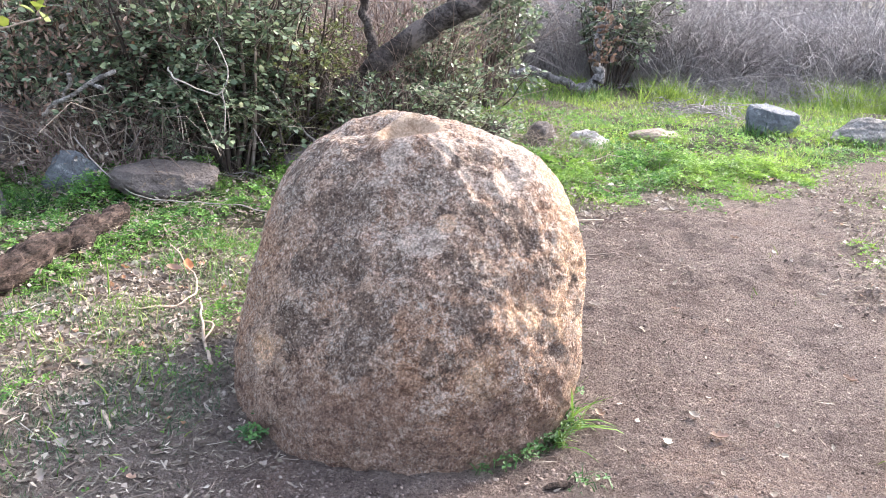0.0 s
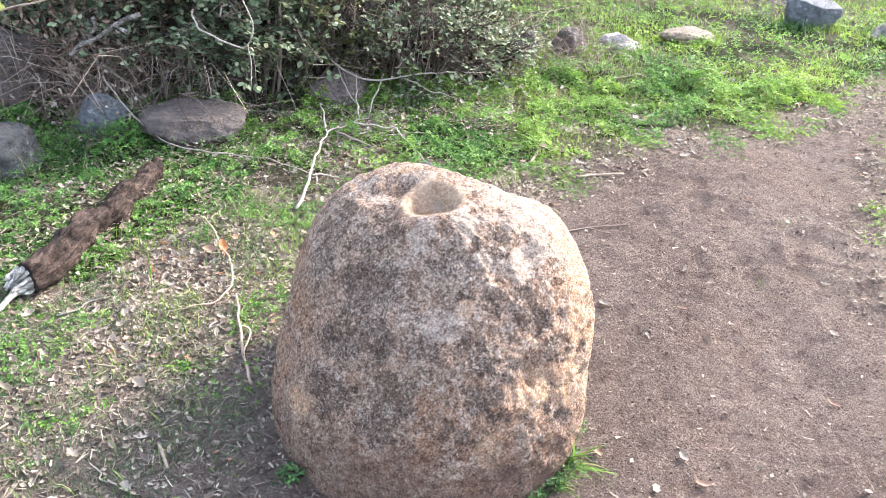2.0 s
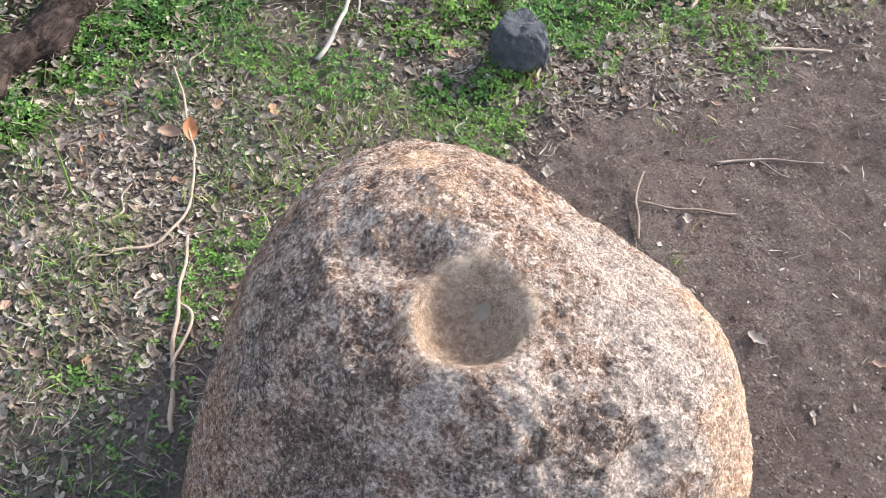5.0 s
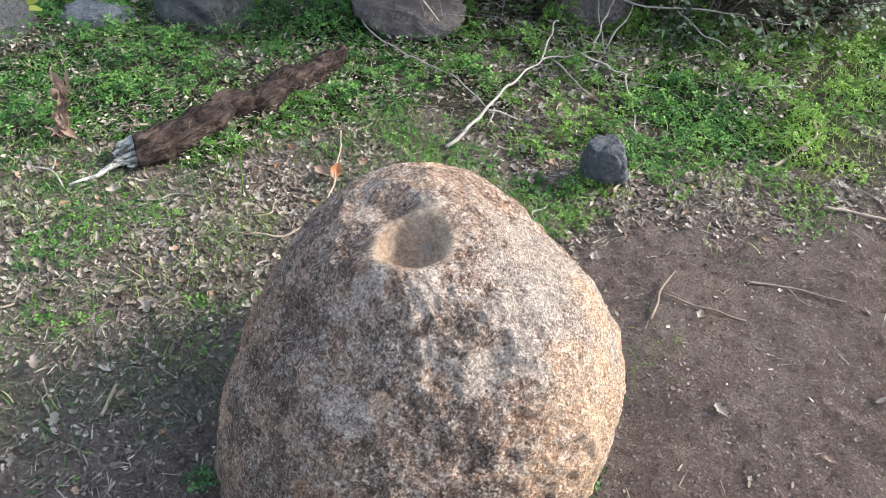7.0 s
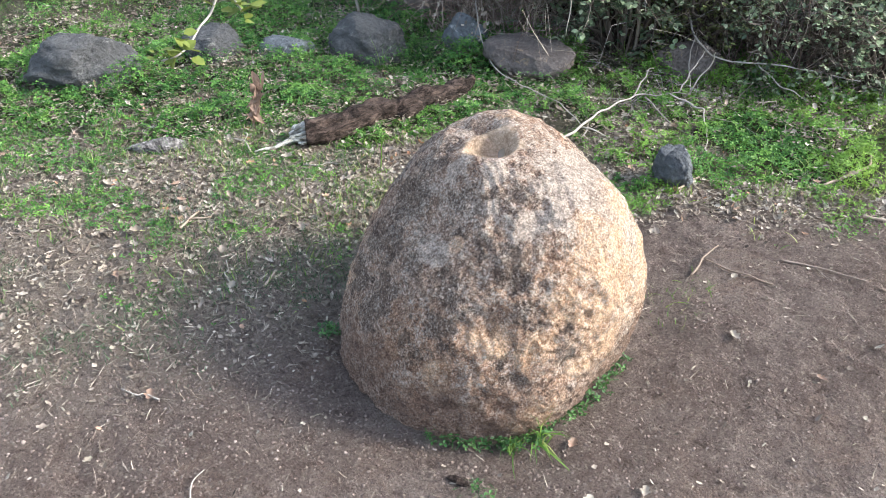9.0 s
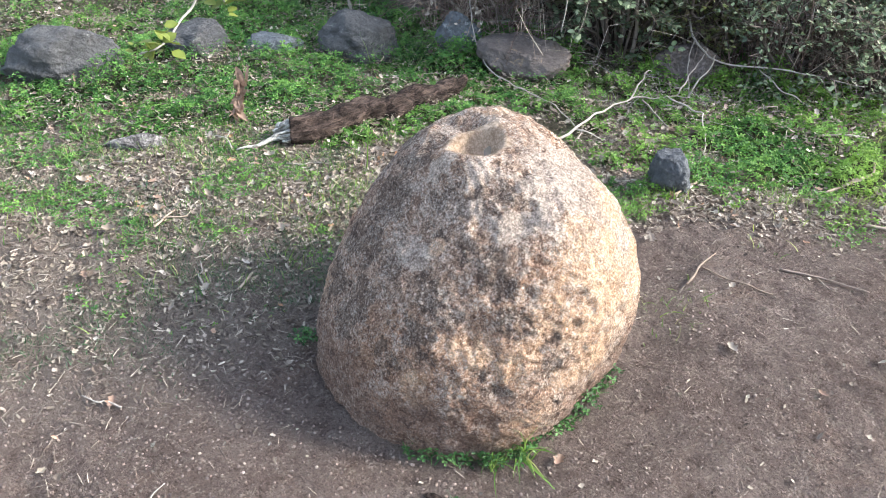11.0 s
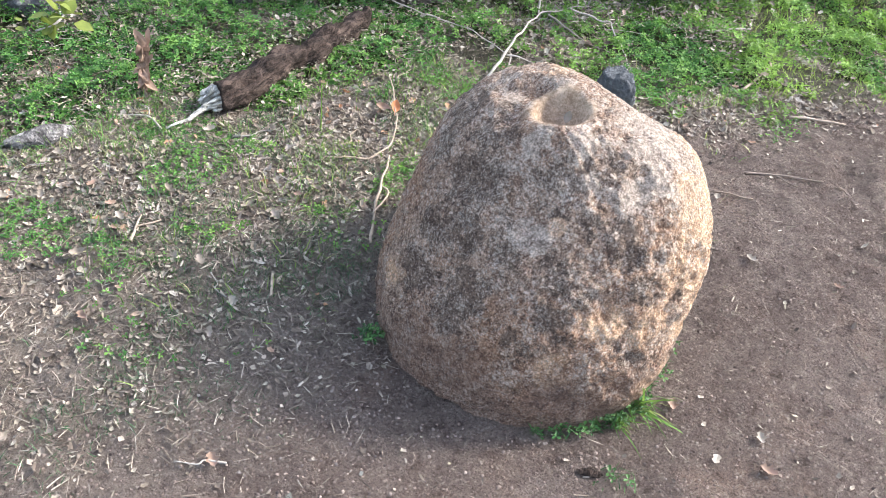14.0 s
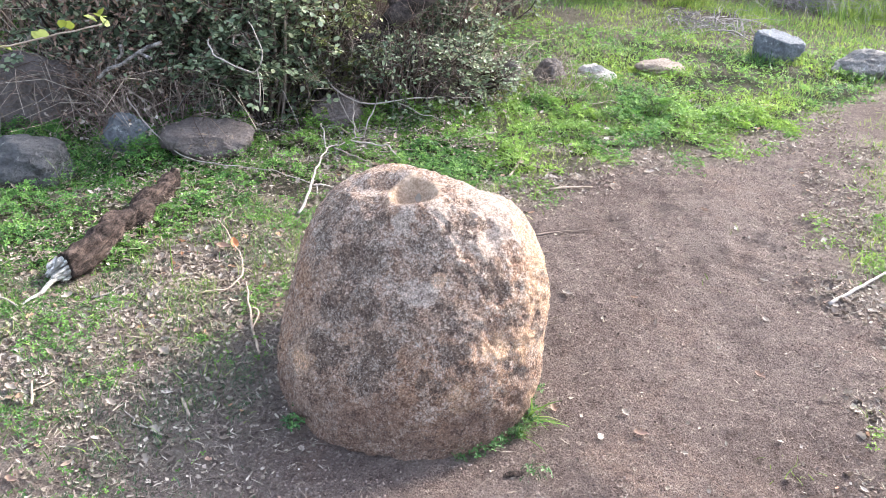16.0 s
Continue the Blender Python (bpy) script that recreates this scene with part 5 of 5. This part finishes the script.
def litter_chance(x, y, flat=0):
    p = flat3(x, y)
    e, c = past_edge(x, y), in_clover(x, y)
    spots = vnoise(p, 0.2, 36) + 0.45 * vnoise(p, 0.07, 37)
    belt = (1 - 0.65 * smooth(-0.1, 0.25, spots)) * smooth(-0.25, 0.12, e) * (1 - 0.985 * smooth(0.0, 0.22, c)) * np.where(x > 0.5, 0.55, 1)
    left = (0.17, 0.62, 0.95)[flat] * (x < -0.3) * smooth(-1.3, -0.1, e) * (0.6 + 0.4 * vnoise(p, 0.15, 93))
    heap = 0.85 * bald(x, y)
    under = smooth(3.55, 3.9, y + 0.35 * x) * (x < 0.2) * 0.5
    thin = (0.055, 0.03, 0.03)[flat] * smooth(0.0, 0.2, c) * smooth(-0.2, 0.4, vnoise(p, 0.3, 94)) * np.where(x > 0, 2.2, 1)
    return np.clip(np.maximum.reduce([belt * np.clip(0.6 + 0.7 * vnoise(p, 0.2, 92), 0.08, 1), left, heap, under, thin]), (0.004, 0.016, 0.016)[flat] * (c < 0), 1) * ~near_boulder(x, y)


def build_litter():
    chunks, bits = [], []
    for shape, n, lo, hi, flat in ((FLATTER, 14000, 0.014, 0.036, 0), (NARROW, 26000, 0.012, 0.036, 0), (TORN, 30000, 0.010, 0.032, 0), (CURLED, 13000, 0.010, 0.030, 0), (SCRAP, 110000, 0.005, 0.015, 1), (SLIVER, 110000, 0.008, 0.022, 1), (FIBRE, 190000, 0.012, 0.046, 2)):
        x, y = rng.uniform(-3.4, 2.4, n), rng.uniform(0.2, 5.0, n)
        x, y = accept(x, y, litter_chance(x, y, flat))
        m = len(x)
        up = 0.004 + 0.05 * rng.uniform(0, 1, m) * smooth(0, 0.2, in_clover(x, y)) * (1 - bald(x, y))
        (bits if flat else chunks).append(scatter(shape, on_ground(x, y, up), rng.uniform(0, 6.28, m), rng.normal(0, (0.45, 0.35, 0.12)[flat], m), rng.normal(0, (0.5, 0.4, 0.4)[flat], m), rng.uniform(lo, hi, m)))
    thing("leaf_scraps", "fine grey-brown scraps of trodden leaves and chaff", "leaf litter", np_mesh("leaf_scraps", *joined(bits), False), CHAFF, kind="stuff")
    thing("leaf_litter", "dry curled brown and grey fallen leaves", "leaf litter", np_mesh("leaf_litter", *joined(chunks), False), DRY, kind="stuff")
    n = 34000
    x, y = rng.uniform(-3.2, 2.4, n), rng.uniform(0.1, 5.0, n)
    chance = np.maximum(litter_chance(x, y), 0.8 * (x < -0.25) * (y < 2.2) * smooth(-1.8, -0.3, past_edge(x, y)))
    x, y = accept(x, y, np.maximum(chance, 0.018 * (1 - smooth(1.2, 2.3, x)) * smooth(0.1, 0.8, y)) * ~near_boulder(x, y))
    m = len(x)
    a, ln = rng.uniform(0, 6.28, m), rng.uniform(0.006, 0.042, m) * rng.uniform(0.4, 1.4, m)
    t = np.linspace(-0.5, 0.5, 3)[None]
    px, py = x[:, None] + np.cos(a)[:, None] * ln[:, None] * t, y[:, None] + np.sin(a)[:, None] * ln[:, None] * t
    bow = rng.normal(0, 0.045, m)[:, None] * ln[:, None] * (1 - 4 * t**2)
    path = np.stack([px - np.sin(a)[:, None] * bow, py + np.cos(a)[:, None] * bow, height(px, py) + 0.002 + 0.01 * rng.uniform(0, 1, m)[:, None] * (1 + t)], -1)
    thing("straw", "scattered dry straw and twig bits", "straw", np_mesh("straw", *strands(path, np.full((m, 3), 1.0) * rng.uniform(0.0004, 0.0013, m)[:, None], 3)), STRAW, kind="stuff")
    n = 120000
    x, y = rng.normal(0.0, 1.2, n), rng.normal(1.7, 1.0, n)
    x, y = accept(x, y, (past_edge(x, y) < 0.2) * np.where(x < -0.2, 0.85, 0.45) * ~near_boulder(x, y))
    m = len(x)
    crumb = (np.array([[0.55, 0.1, -0.06], [0.05, 0.48, -0.05], [-0.5, 0.12, -0.06], [-0.2, -0.5, -0.05], [0.35, -0.38, -0.04], [0.08, 0.02, 0.36]]), np.array([[0, 1, 5], [1, 2, 5], [2, 3, 5], [3, 4, 5], [4, 0, 5]]))
    thing("crumbs", "small crumbs of earth and grit on the path", "grit", np_mesh("crumbs", *scatter(crumb, on_ground(x, y, 0.0005), rng.uniform(0, 6.28, m), rng.normal(0, 0.5, m), rng.normal(0, 0.5, m), 0.0025 + 0.008 * rng.uniform(0, 1, m) ** 4)), CRUMB, kind="stuff")


CRUMB = stem_material("earth_crumbs", (0.0, (0.075, 0.054, 0.046)), (0.8, (0.175, 0.132, 0.113)), (1.0, (0.235, 0.185, 0.158)))
build_litter()


# ---- single leaves and small plants ----
def lone_leaf(label, x, y, size, turn, material, curl=0.6, up=0.006, lobes=0.0, tilt=(0, 0)):
    """One fallen leaf: lobed outline, cupped, with a raised rib and a stalk."""
    k = 13
    t = np.linspace(0, 1, k)
    w = 0.30 * np.sin(np.pi * np.clip(t * 0.96 + 0.03, 0, 1)) ** 0.8 * (1 + lobes * np.sin(t * np.pi * 5.5))
    vs, fs = [], []
    for a, b in zip(t, w):
        lift = curl * (a - 0.5) ** 2
        vs += [(-b, a - 0.5, lift + curl * b * 0.9), (-b * 0.5, a - 0.5, lift + curl * b * 0.25), (0, a - 0.5, lift + 0.012), (b * 0.5, a - 0.5, lift + curl * b * 0.25), (b, a - 0.5, lift + curl * b * 0.9)]
    for i in range(k - 1):
        for j in range(4):
            fs.append((i * 5 + j, i * 5 + j + 1, i * 5 + j + 6, i * 5 + j + 5))
    b = len(vs)
    lift = curl * 0.25
    vs += [(-0.012, -0.5, lift), (0.012, -0.5, lift), (0.03, -0.75, lift * 0.6), (0.01, -0.75, lift * 0.6)]
    fs.append((b, b + 1, b + 2, b + 3))
    me = bpy.data.meshes.new("dry_leaf")
    me.from_pydata([tuple(c * size for c in q) for q in vs], [], fs)
    me.shade_smooth()
    ob = thing("dry_leaf", label, "leaf", me, material, group="fallen leaves")
    ob.matrix_world = pose(x, y, float(height(x, y)) + up, tilt[0], tilt[1], turn)
    return ob


lone_leaf("rust-red curled leaf on a bent stalk", -0.825, 2.50, 0.055, 30, RED_LEAF, 0.9, 0.03, 0.0, (25, 20))
lone_leaf("rust-red curled leaf on a bent stalk", -0.865, 2.485, 0.05, 110, BROWN_LEAF, 0.9, 0.025, 0.0, (15, -20))
for x, y, s, a, mt, lb in ((0.45, 2.33, 0.05, 60, PALE_LEAF, "pale dry leaf lying on bare earth"), (0.57, 1.665, 0.042, 20, PALE_LEAF, "pale lobed oak leaf on bare earth"), (0.60, 1.58, 0.05, 80, BROWN_LEAF, "pinkish brown oak leaf on bare earth"),
                           (0.97, 3.63, 0.07, 120, PALE_LEAF, "large pale dry leaf at the path's edge"), (-0.745, 1.435, 0.05, 40, PALE_LEAF, "pale crumpled leaf on trodden earth"), (-1.03, 1.215, 0.045, 70, BROWN_LEAF, "light brown leaf on trodden earth"),
                           (1.05, 1.95, 0.05, 30, BROWN_LEAF, "brown curled leaf on the bare path"), (0.36, 1.67, 0.045, 10, BROWN_LEAF, "reddish leaf beside the boulder's grass tuft"), (-0.50, 1.02, 0.05, 50, BROWN_LEAF, "pinkish brown leaf on trodden earth"),
                           (0.30, 2.62, 0.04, 0, PALE_LEAF, "pale dry leaf beside a forked twig"), (0.70, 2.35, 0.035, 85, BROWN_LEAF, "small brown leaf on the bare path"), (0.86, 2.75, 0.04, 15, PALE_LEAF, "pale dry leaf lying on bare earth"),
                           (1.25, 2.6, 0.04, 65, PALE_LEAF, "pale dry leaf lying on bare earth"), (-0.03, 2.66, 0.04, 15, PALE_LEAF, "pale dry leaf lying on bare earth"), (1.15, 3.2, 0.05, 45, BROWN_LEAF, "brown curled leaf on the bare path")):
    lone_leaf(lb, x, y, s * 0.8, a, mt, 0.7, 0.006, 0.35)
def strewn(n, xr, yr, seed):
    """Larger fallen leaves and twigs that lie loose in the litter belt, each by itself."""
    r = np.random.default_rng(seed)
    kinds = [("curled pale dry leaf in the leaf litter", PALE_LEAF, 0.9, 0.3), ("flat brown dry leaf in the leaf litter", BROWN_LEAF, 0.4, 0.35), ("grey-tan folded dry leaf in the leaf litter", DRY, 1.2, 0.2), ("tan lobed oak leaf in the leaf litter", DRY, 0.6, 0.4)]
    first = {}
    done = 0
    while done < n:
        x, y = r.uniform(*xr), r.uniform(*yr)
        if r.uniform() > float(litter_chance(np.array([x]), np.array([y]))[0]) * 1.6:
            continue
        k = int(r.integers(0, 4))
        lb, mt, curl, lobes = kinds[k]
        m = pose(x, y, float(height(x, y)) + 0.008 + 0.01 * r.uniform(), r.normal(0, 14), r.normal(0, 14), r.uniform(0, 360))
        if k not in first:
            first[k] = lone_leaf(lb, x, y, 0.042, 0, mt, curl, 0.006, lobes)
            first[k].matrix_world = m
        else:
            copy_thing(first[k], m @ Matrix.Diagonal((*[r.uniform(0.4, 1.0)] * 3, 1)))
        done += 1


strewn(110, (-2.1, 0.3), (0.7, 3.4), 501)
for i in range(34):
    r_ = np.random.default_rng(600 + i)
    x, y, a, ln = r_.uniform(-2.0, 0.1), r_.uniform(0.6, 3.3), r_.uniform(0, 6.28), r_.uniform(0.05, 0.16)
    if near_boulder(np.array([x]), np.array([y]), 1.35)[0]:
        x -= 0.9
    pts = [(x + math.cos(a) * ln * (t - 0.5) + 0.012 * math.sin(7 * t + i), y + math.sin(a) * ln * (t - 0.5), 0.006 + 0.008 * t) for t in (0, 0.33, 0.66, 1)]
    stick("twig", ("thin pale dry twig in the leaf litter", "grey dry twig in the leaf litter")[i % 2], [pts], r_.uniform(0.0018, 0.0035), 0.0014, (STICK, GREY_STICK)[i % 2], 0.003, 610 + i, "loose twigs", 5)
lone_leaf("tiny pale seed leaf inside the mortar hole", -0.084, 1.850, 0.030, 12, PALE_LEAF, 0.2, 0.0, 0.0, (70, 10)).location.z = HOLE_FLOOR + 0.024


def bark_bit(label, x, y, size, turn, material=BARK):
    ob = rock(label, x, y, size, size * 0.42, size * 0.2, turn, 900 + int(x * 100), material, 4, 0.3, "", "bark_piece")
    return tagged(ob, category="bark")


bark_bit("flat chip of grey bark on bare earth", 0.235, 1.39, 0.06, 15)
bark_bit("flat grey-brown bark piece in the leaf litter", -1.67, 1.75, 0.22, 60, GREY_BARK)


def build_withered_stalk():
    root = tagged(new("withered_plant"), "withered brown stalk hung with curled dead leaves", "plant")
    x, y = -1.60, 2.14
    root.location = (x, y, float(height(x, y)))
    piece("stalk", tube_mesh("stalk", [tube([(0.02, -0.03, 0), (0.0, 0, 0.06), (-0.025, 0.03, 0.12), (-0.03, 0.05, 0.17)], 0.006, 0.003, 6, 6, 0.2, 0.004, 701)]), BROWN_LEAF, root)
    r = np.random.default_rng(702)
    n = 24
    t = np.linspace(0.15, 1, n)
    at = np.stack([0.02 - 0.05 * t, -0.03 + 0.08 * t, 0.165 * t], -1) + r.normal(0, 0.006, (n, 3))
    for i in range(n):
        v, f = scatter(NARROW, at[i : i + 1], r.uniform(0, 6.28, 1), r.normal(-0.9, 0.35, 1), r.normal(0, 0.6, 1), r.uniform(0.055, 0.085, 1))
        piece("dead_leaf", np_mesh("dead_leaf", v, f), BROWN_LEAF, root)


build_withered_stalk()


def build_sapling():
    """A thin pale sapling whose sprigs of yellow-green leaves arch over the rocks."""
    root = tagged(new("sapling"), "thin arching sapling with sprigs of yellow-green leaves", "sapling")
    root.location = (-2.3, 3.3, 0)
    inv = Matrix.Translation((2.3, -3.3, 0))
    lines = ([(-2.32, 3.35, -0.02), (-2.25, 3.15, 0.5), (-2.08, 2.8, 0.82), (-1.90, 2.42, 0.78), (-1.80, 2.2, 0.60), (-1.755, 2.1, 0.465), (-1.69, 1.99, 0.42), (-1.615, 1.86, 0.375), (-1.665, 1.80, 0.345)],
             [(-2.16, 2.95, 0.72), (-1.98, 2.85, 0.62), (-1.79, 2.8, 0.64), (-1.58, 2.8, 0.70), (-1.37, 2.8, 0.76)], [(-1.78, 2.15, 0.53), (-1.70, 2.16, 0.49), (-1.645, 2.16, 0.46)])
    for i, ln in enumerate(lines):
        me = tube_mesh("stem", [tube(ln, (0.008, 0.005, 0.003)[i], 0.003, 7, 8, 0.1, 0.004, 720 + i)])
        me.transform(inv)
        piece("stem", me, GREY_STICK if i != 1 else STICK, root)
    r = np.random.default_rng(730)
    spots = [(-1.615, 1.86, 0.385)] * 10 + [(-1.64, 1.90, 0.39)] * 5 + [(-1.78, 2.18, 0.56)] * 6 + [(-1.72, 2.16, 0.50)] * 7 + [(-1.665, 1.80, 0.345)] * 10 + [(-1.645, 2.16, 0.455)] * 8 + [(-1.75, 2.09, 0.46)] * 3 + [(-1.37, 2.8, 0.76)] * 5 + [(-1.55, 2.8, 0.70)] * 3 + [(-1.64, 2.8, 0.66)] * 2 + [(-1.8, 2.8, 0.64)] * 3 + [(-1.9, 2.45, 0.78)] * 4
    for i, s in enumerate(spots):
        v, f = scatter(LEAF, np.array([s]) + r.normal(0, 0.02, (1, 3)), r.uniform(0, 6.28, 1), r.normal(0.1, 0.45, 1), r.normal(0, 0.45, 1), r.uniform(0.045, 0.068, (1, 1)) * (1.2, 1, 1) * (0.55 if 28 <= i < 38 else 1))
        me = np_mesh("leaf", v, f)
        me.transform(inv)
        piece("leaf", me, SPRIG, root)


build_sapling()


def plant_tuft(label, x, y, n, lo, hi, width, seed, spread, clovers=0, along=None):
    """A small tuft of blades with a few lobed leaves at its foot."""
    r = np.random.default_rng(seed)
    root = tagged(new("grass_tuft"), label, "grass tuft", "grass tufts")
    root.location = (x, y, float(height(x, y)))
    dx, dy = r.normal(0, spread, n), r.normal(0, spread, n)
    ln = r.uniform(lo, hi, n)
    v, f = scatter(BLADE, np.stack([dx, dy, np.zeros(n)], -1), r.uniform(0, 6.28, n) if along is None else r.normal(along, 0.6, n), r.normal(-0.2, 0.3, n), r.normal(0, 0.3, n), np.stack([np.full(n, width), ln, ln], -1))
    piece("turf", np_mesh("turf", v, f), SEEDLING if along is None else GRASS, root, kind="stuff")
    if clovers:
        q = np.stack([r.normal(0, spread * 1.6, clovers), r.normal(0, spread * 1.6, clovers), r.uniform(0.004, 0.034, clovers)], -1)
        v, f = scatter(leaflets(3), q, r.uniform(0, 6.28, clovers), r.normal(0, 0.3, clovers), r.normal(0, 0.3, clovers), r.uniform(0.007, 0.015, clovers))
        piece("undergrowth", np_mesh("undergrowth", v, f, False), SEEDLING, root, kind="stuff")
    return root


plant_tuft("bright green long-bladed grass tuft at the boulder's foot", 0.287, 1.625, 19, 0.07, 0.15, 0.0052, 801, 0.010, 24, -1.95)
plant_tuft("thin green grass at the boulder's foot", 0.255, 1.56, 16, 0.05, 0.11, 0.004, 813, 0.010, 20, -2.3)
for k_, (x_, y_) in enumerate(((0.09, 1.442), (0.135, 1.465), (0.165, 1.484), (0.198, 1.51), (0.23, 1.54), (0.262, 1.585), (0.292, 1.66), (0.306, 1.715), (0.309, 1.77), (0.306, 1.83), (0.302, 1.89), (0.292, 1.95), (0.275, 2.01))):
    plant_tuft("dark green clover seedlings under the boulder's edge", x_ - 0.008, y_ + 0.003, 6, 0.02, 0.05, 0.003, 830 + k_, 0.009, (5, 9, 15)[min(k_, 2)])
plant_tuft("small lobed green weed at the boulder's foot", -0.385, 1.515, 3, 0.01, 0.03, 0.002, 806, 0.010, 34)
plant_tuft("small green weed on bare earth", 0.29, 1.40, 16, 0.02, 0.05, 0.0025, 807, 0.02, 6)
plant_tuft("long grass tuft between the rocks", -1.66, 3.12, 90, 0.08, 0.2, 0.004, 808, 0.05)
plant_tuft("long grass tuft between the rocks", -1.82, 2.92, 70, 0.08, 0.2, 0.004, 809, 0.05)
plant_tuft("long grass tuft beside a pale rock", 2.85, 5.85, 120, 0.06, 0.15, 0.006, 810, 0.1)
plant_tuft("long grass tuft beside a blocky rock", 2.25, 6.1, 100, 0.06, 0.14, 0.006, 811, 0.09)
plant_tuft("bright grass tuft under the arching twig", -0.28, 4.05, 160, 0.06, 0.15, 0.003, 812, 0.07)
bent("grass_stalk", "single tall green grass stalk", [[(-0.985, 2.27, -0.01), (-0.985, 2.275, 0.09), (-0.99, 2.28, 0.17)]], 0.003, 0.0015, GRASS, 0.002, 820, 5)


# ---- fallen limb and stump beyond the meadow ----
def build_far_limb():
    root = tagged(new("fallen_limb"), "grey fallen limb with an upturned broken stump end", "log")
    root.location = (1.3, 8.6, 0)
    inv = Matrix.Translation((-1.3, -8.6, 0))
    for nm, ln, a, b, s in (("limb", [(0.40, 8.3, 0.16), (0.62, 8.3, 0.20), (0.85, 8.28, 0.22), (1.02, 8.26, 0.15), (1.20, 8.25, 0.10), (1.36, 8.25, 0.07)], 0.05, 0.045, 1), ("stump", [(1.20, 8.26, 0.06), (1.34, 8.25, 0.09), (1.41, 8.25, 0.20), (1.38, 8.28, 0.45), (1.42, 8.3, 0.72)], 0.065, 0.04, 2)):
        me = tube_mesh(nm, [tube(ln, a, b, 14, 8, 0.3, 0.03, 850 + s)])
        me.transform(inv)
        piece(nm, me, GREY_BARK, root)
    r = np.random.default_rng(860)
    n = 80
    at = np.stack([r.normal(1.43, 0.07, n), r.normal(8.22, 0.06, n), r.uniform(0.3, 0.85, n)], -1) - (1.3, 8.6, 0)
    v, f = scatter(CURLED, at, r.uniform(0, 6.28, n), r.normal(0, 0.7, n), r.normal(0, 0.7, n), r.uniform(0.04, 0.08, n))
    piece("dead_leaves", np_mesh("dead_leaves", v, f), BROWN_LEAF, root, "rust-brown dead leaves clinging to the stump", "stuff")


build_far_limb()


# ---- dead leaves caught in the shrubs ----
def build_hung_leaves():
    n = 2200
    x, y, z = rng.uniform(-2.6, -0.9, n), rng.uniform(3.75, 4.6, n), rng.uniform(0.1, 1.1, n)
    keep = vnoise(np.stack([x, y, z], -1), 0.25, 95) > 0.15
    p = np.stack([x, y, z], -1)[keep]
    q = rng.normal(0, 1, (420, 3)) * (0.20, 0.08, 0.13) + (-1.62, 3.80, 0.68)
    p = np.concatenate([p, q, rng.normal(0, 1, (160, 3)) * (0.12, 0.06, 0.10) + (-1.72, 3.72, 0.34)])
    p = np.concatenate([p, rng.normal(0, 1, (80, 3)) * (0.13, 0.05, 0.05) + (-1.52, 3.42, 0.13), rng.normal(0, 1, (60, 3)) * (0.20, 0.06, 0.09) + (-1.75, 3.40, 0.20)])
    p[:, 2] = np.maximum(p[:, 2], 0.02)
    m = len(p)
    v, f = scatter(CURLED, p, rng.uniform(0, 6.28, m), rng.normal(0, 0.8, m), rng.normal(0, 0.8, m), rng.uniform(0.012, 0.032, m))
    q = rng.normal(0, 1, (700, 3)) * (0.28, 0.08, 0.16) + (-1.66, 3.70, 0.62)
    q = np.concatenate([q, rng.normal(0, 1, (200, 3)) * (0.16, 0.06, 0.12) + (-1.85, 3.62, 0.36)])
    q = q[q[:, 2] > 0.05]
    k = len(q)
    v2, f2 = scatter(NARROW, q, rng.uniform(0, 6.28, k), rng.normal(-0.5, 0.6, k), rng.normal(0, 0.8, k), rng.uniform(0.018, 0.042, k))
    thing("dead_leaves", "reddish-brown withered leaves hanging in tangled twigs", "dead leaves", np_mesh("dead_leaves", v2, f2, False), BROWN_LEAF, kind="stuff")
    thing("dead_leaves", "brown and greyish dead leaves caught in the shrubs", "dead leaves", np_mesh("dead_leaves", v, f, False), DRY, kind="stuff")


build_hung_leaves()
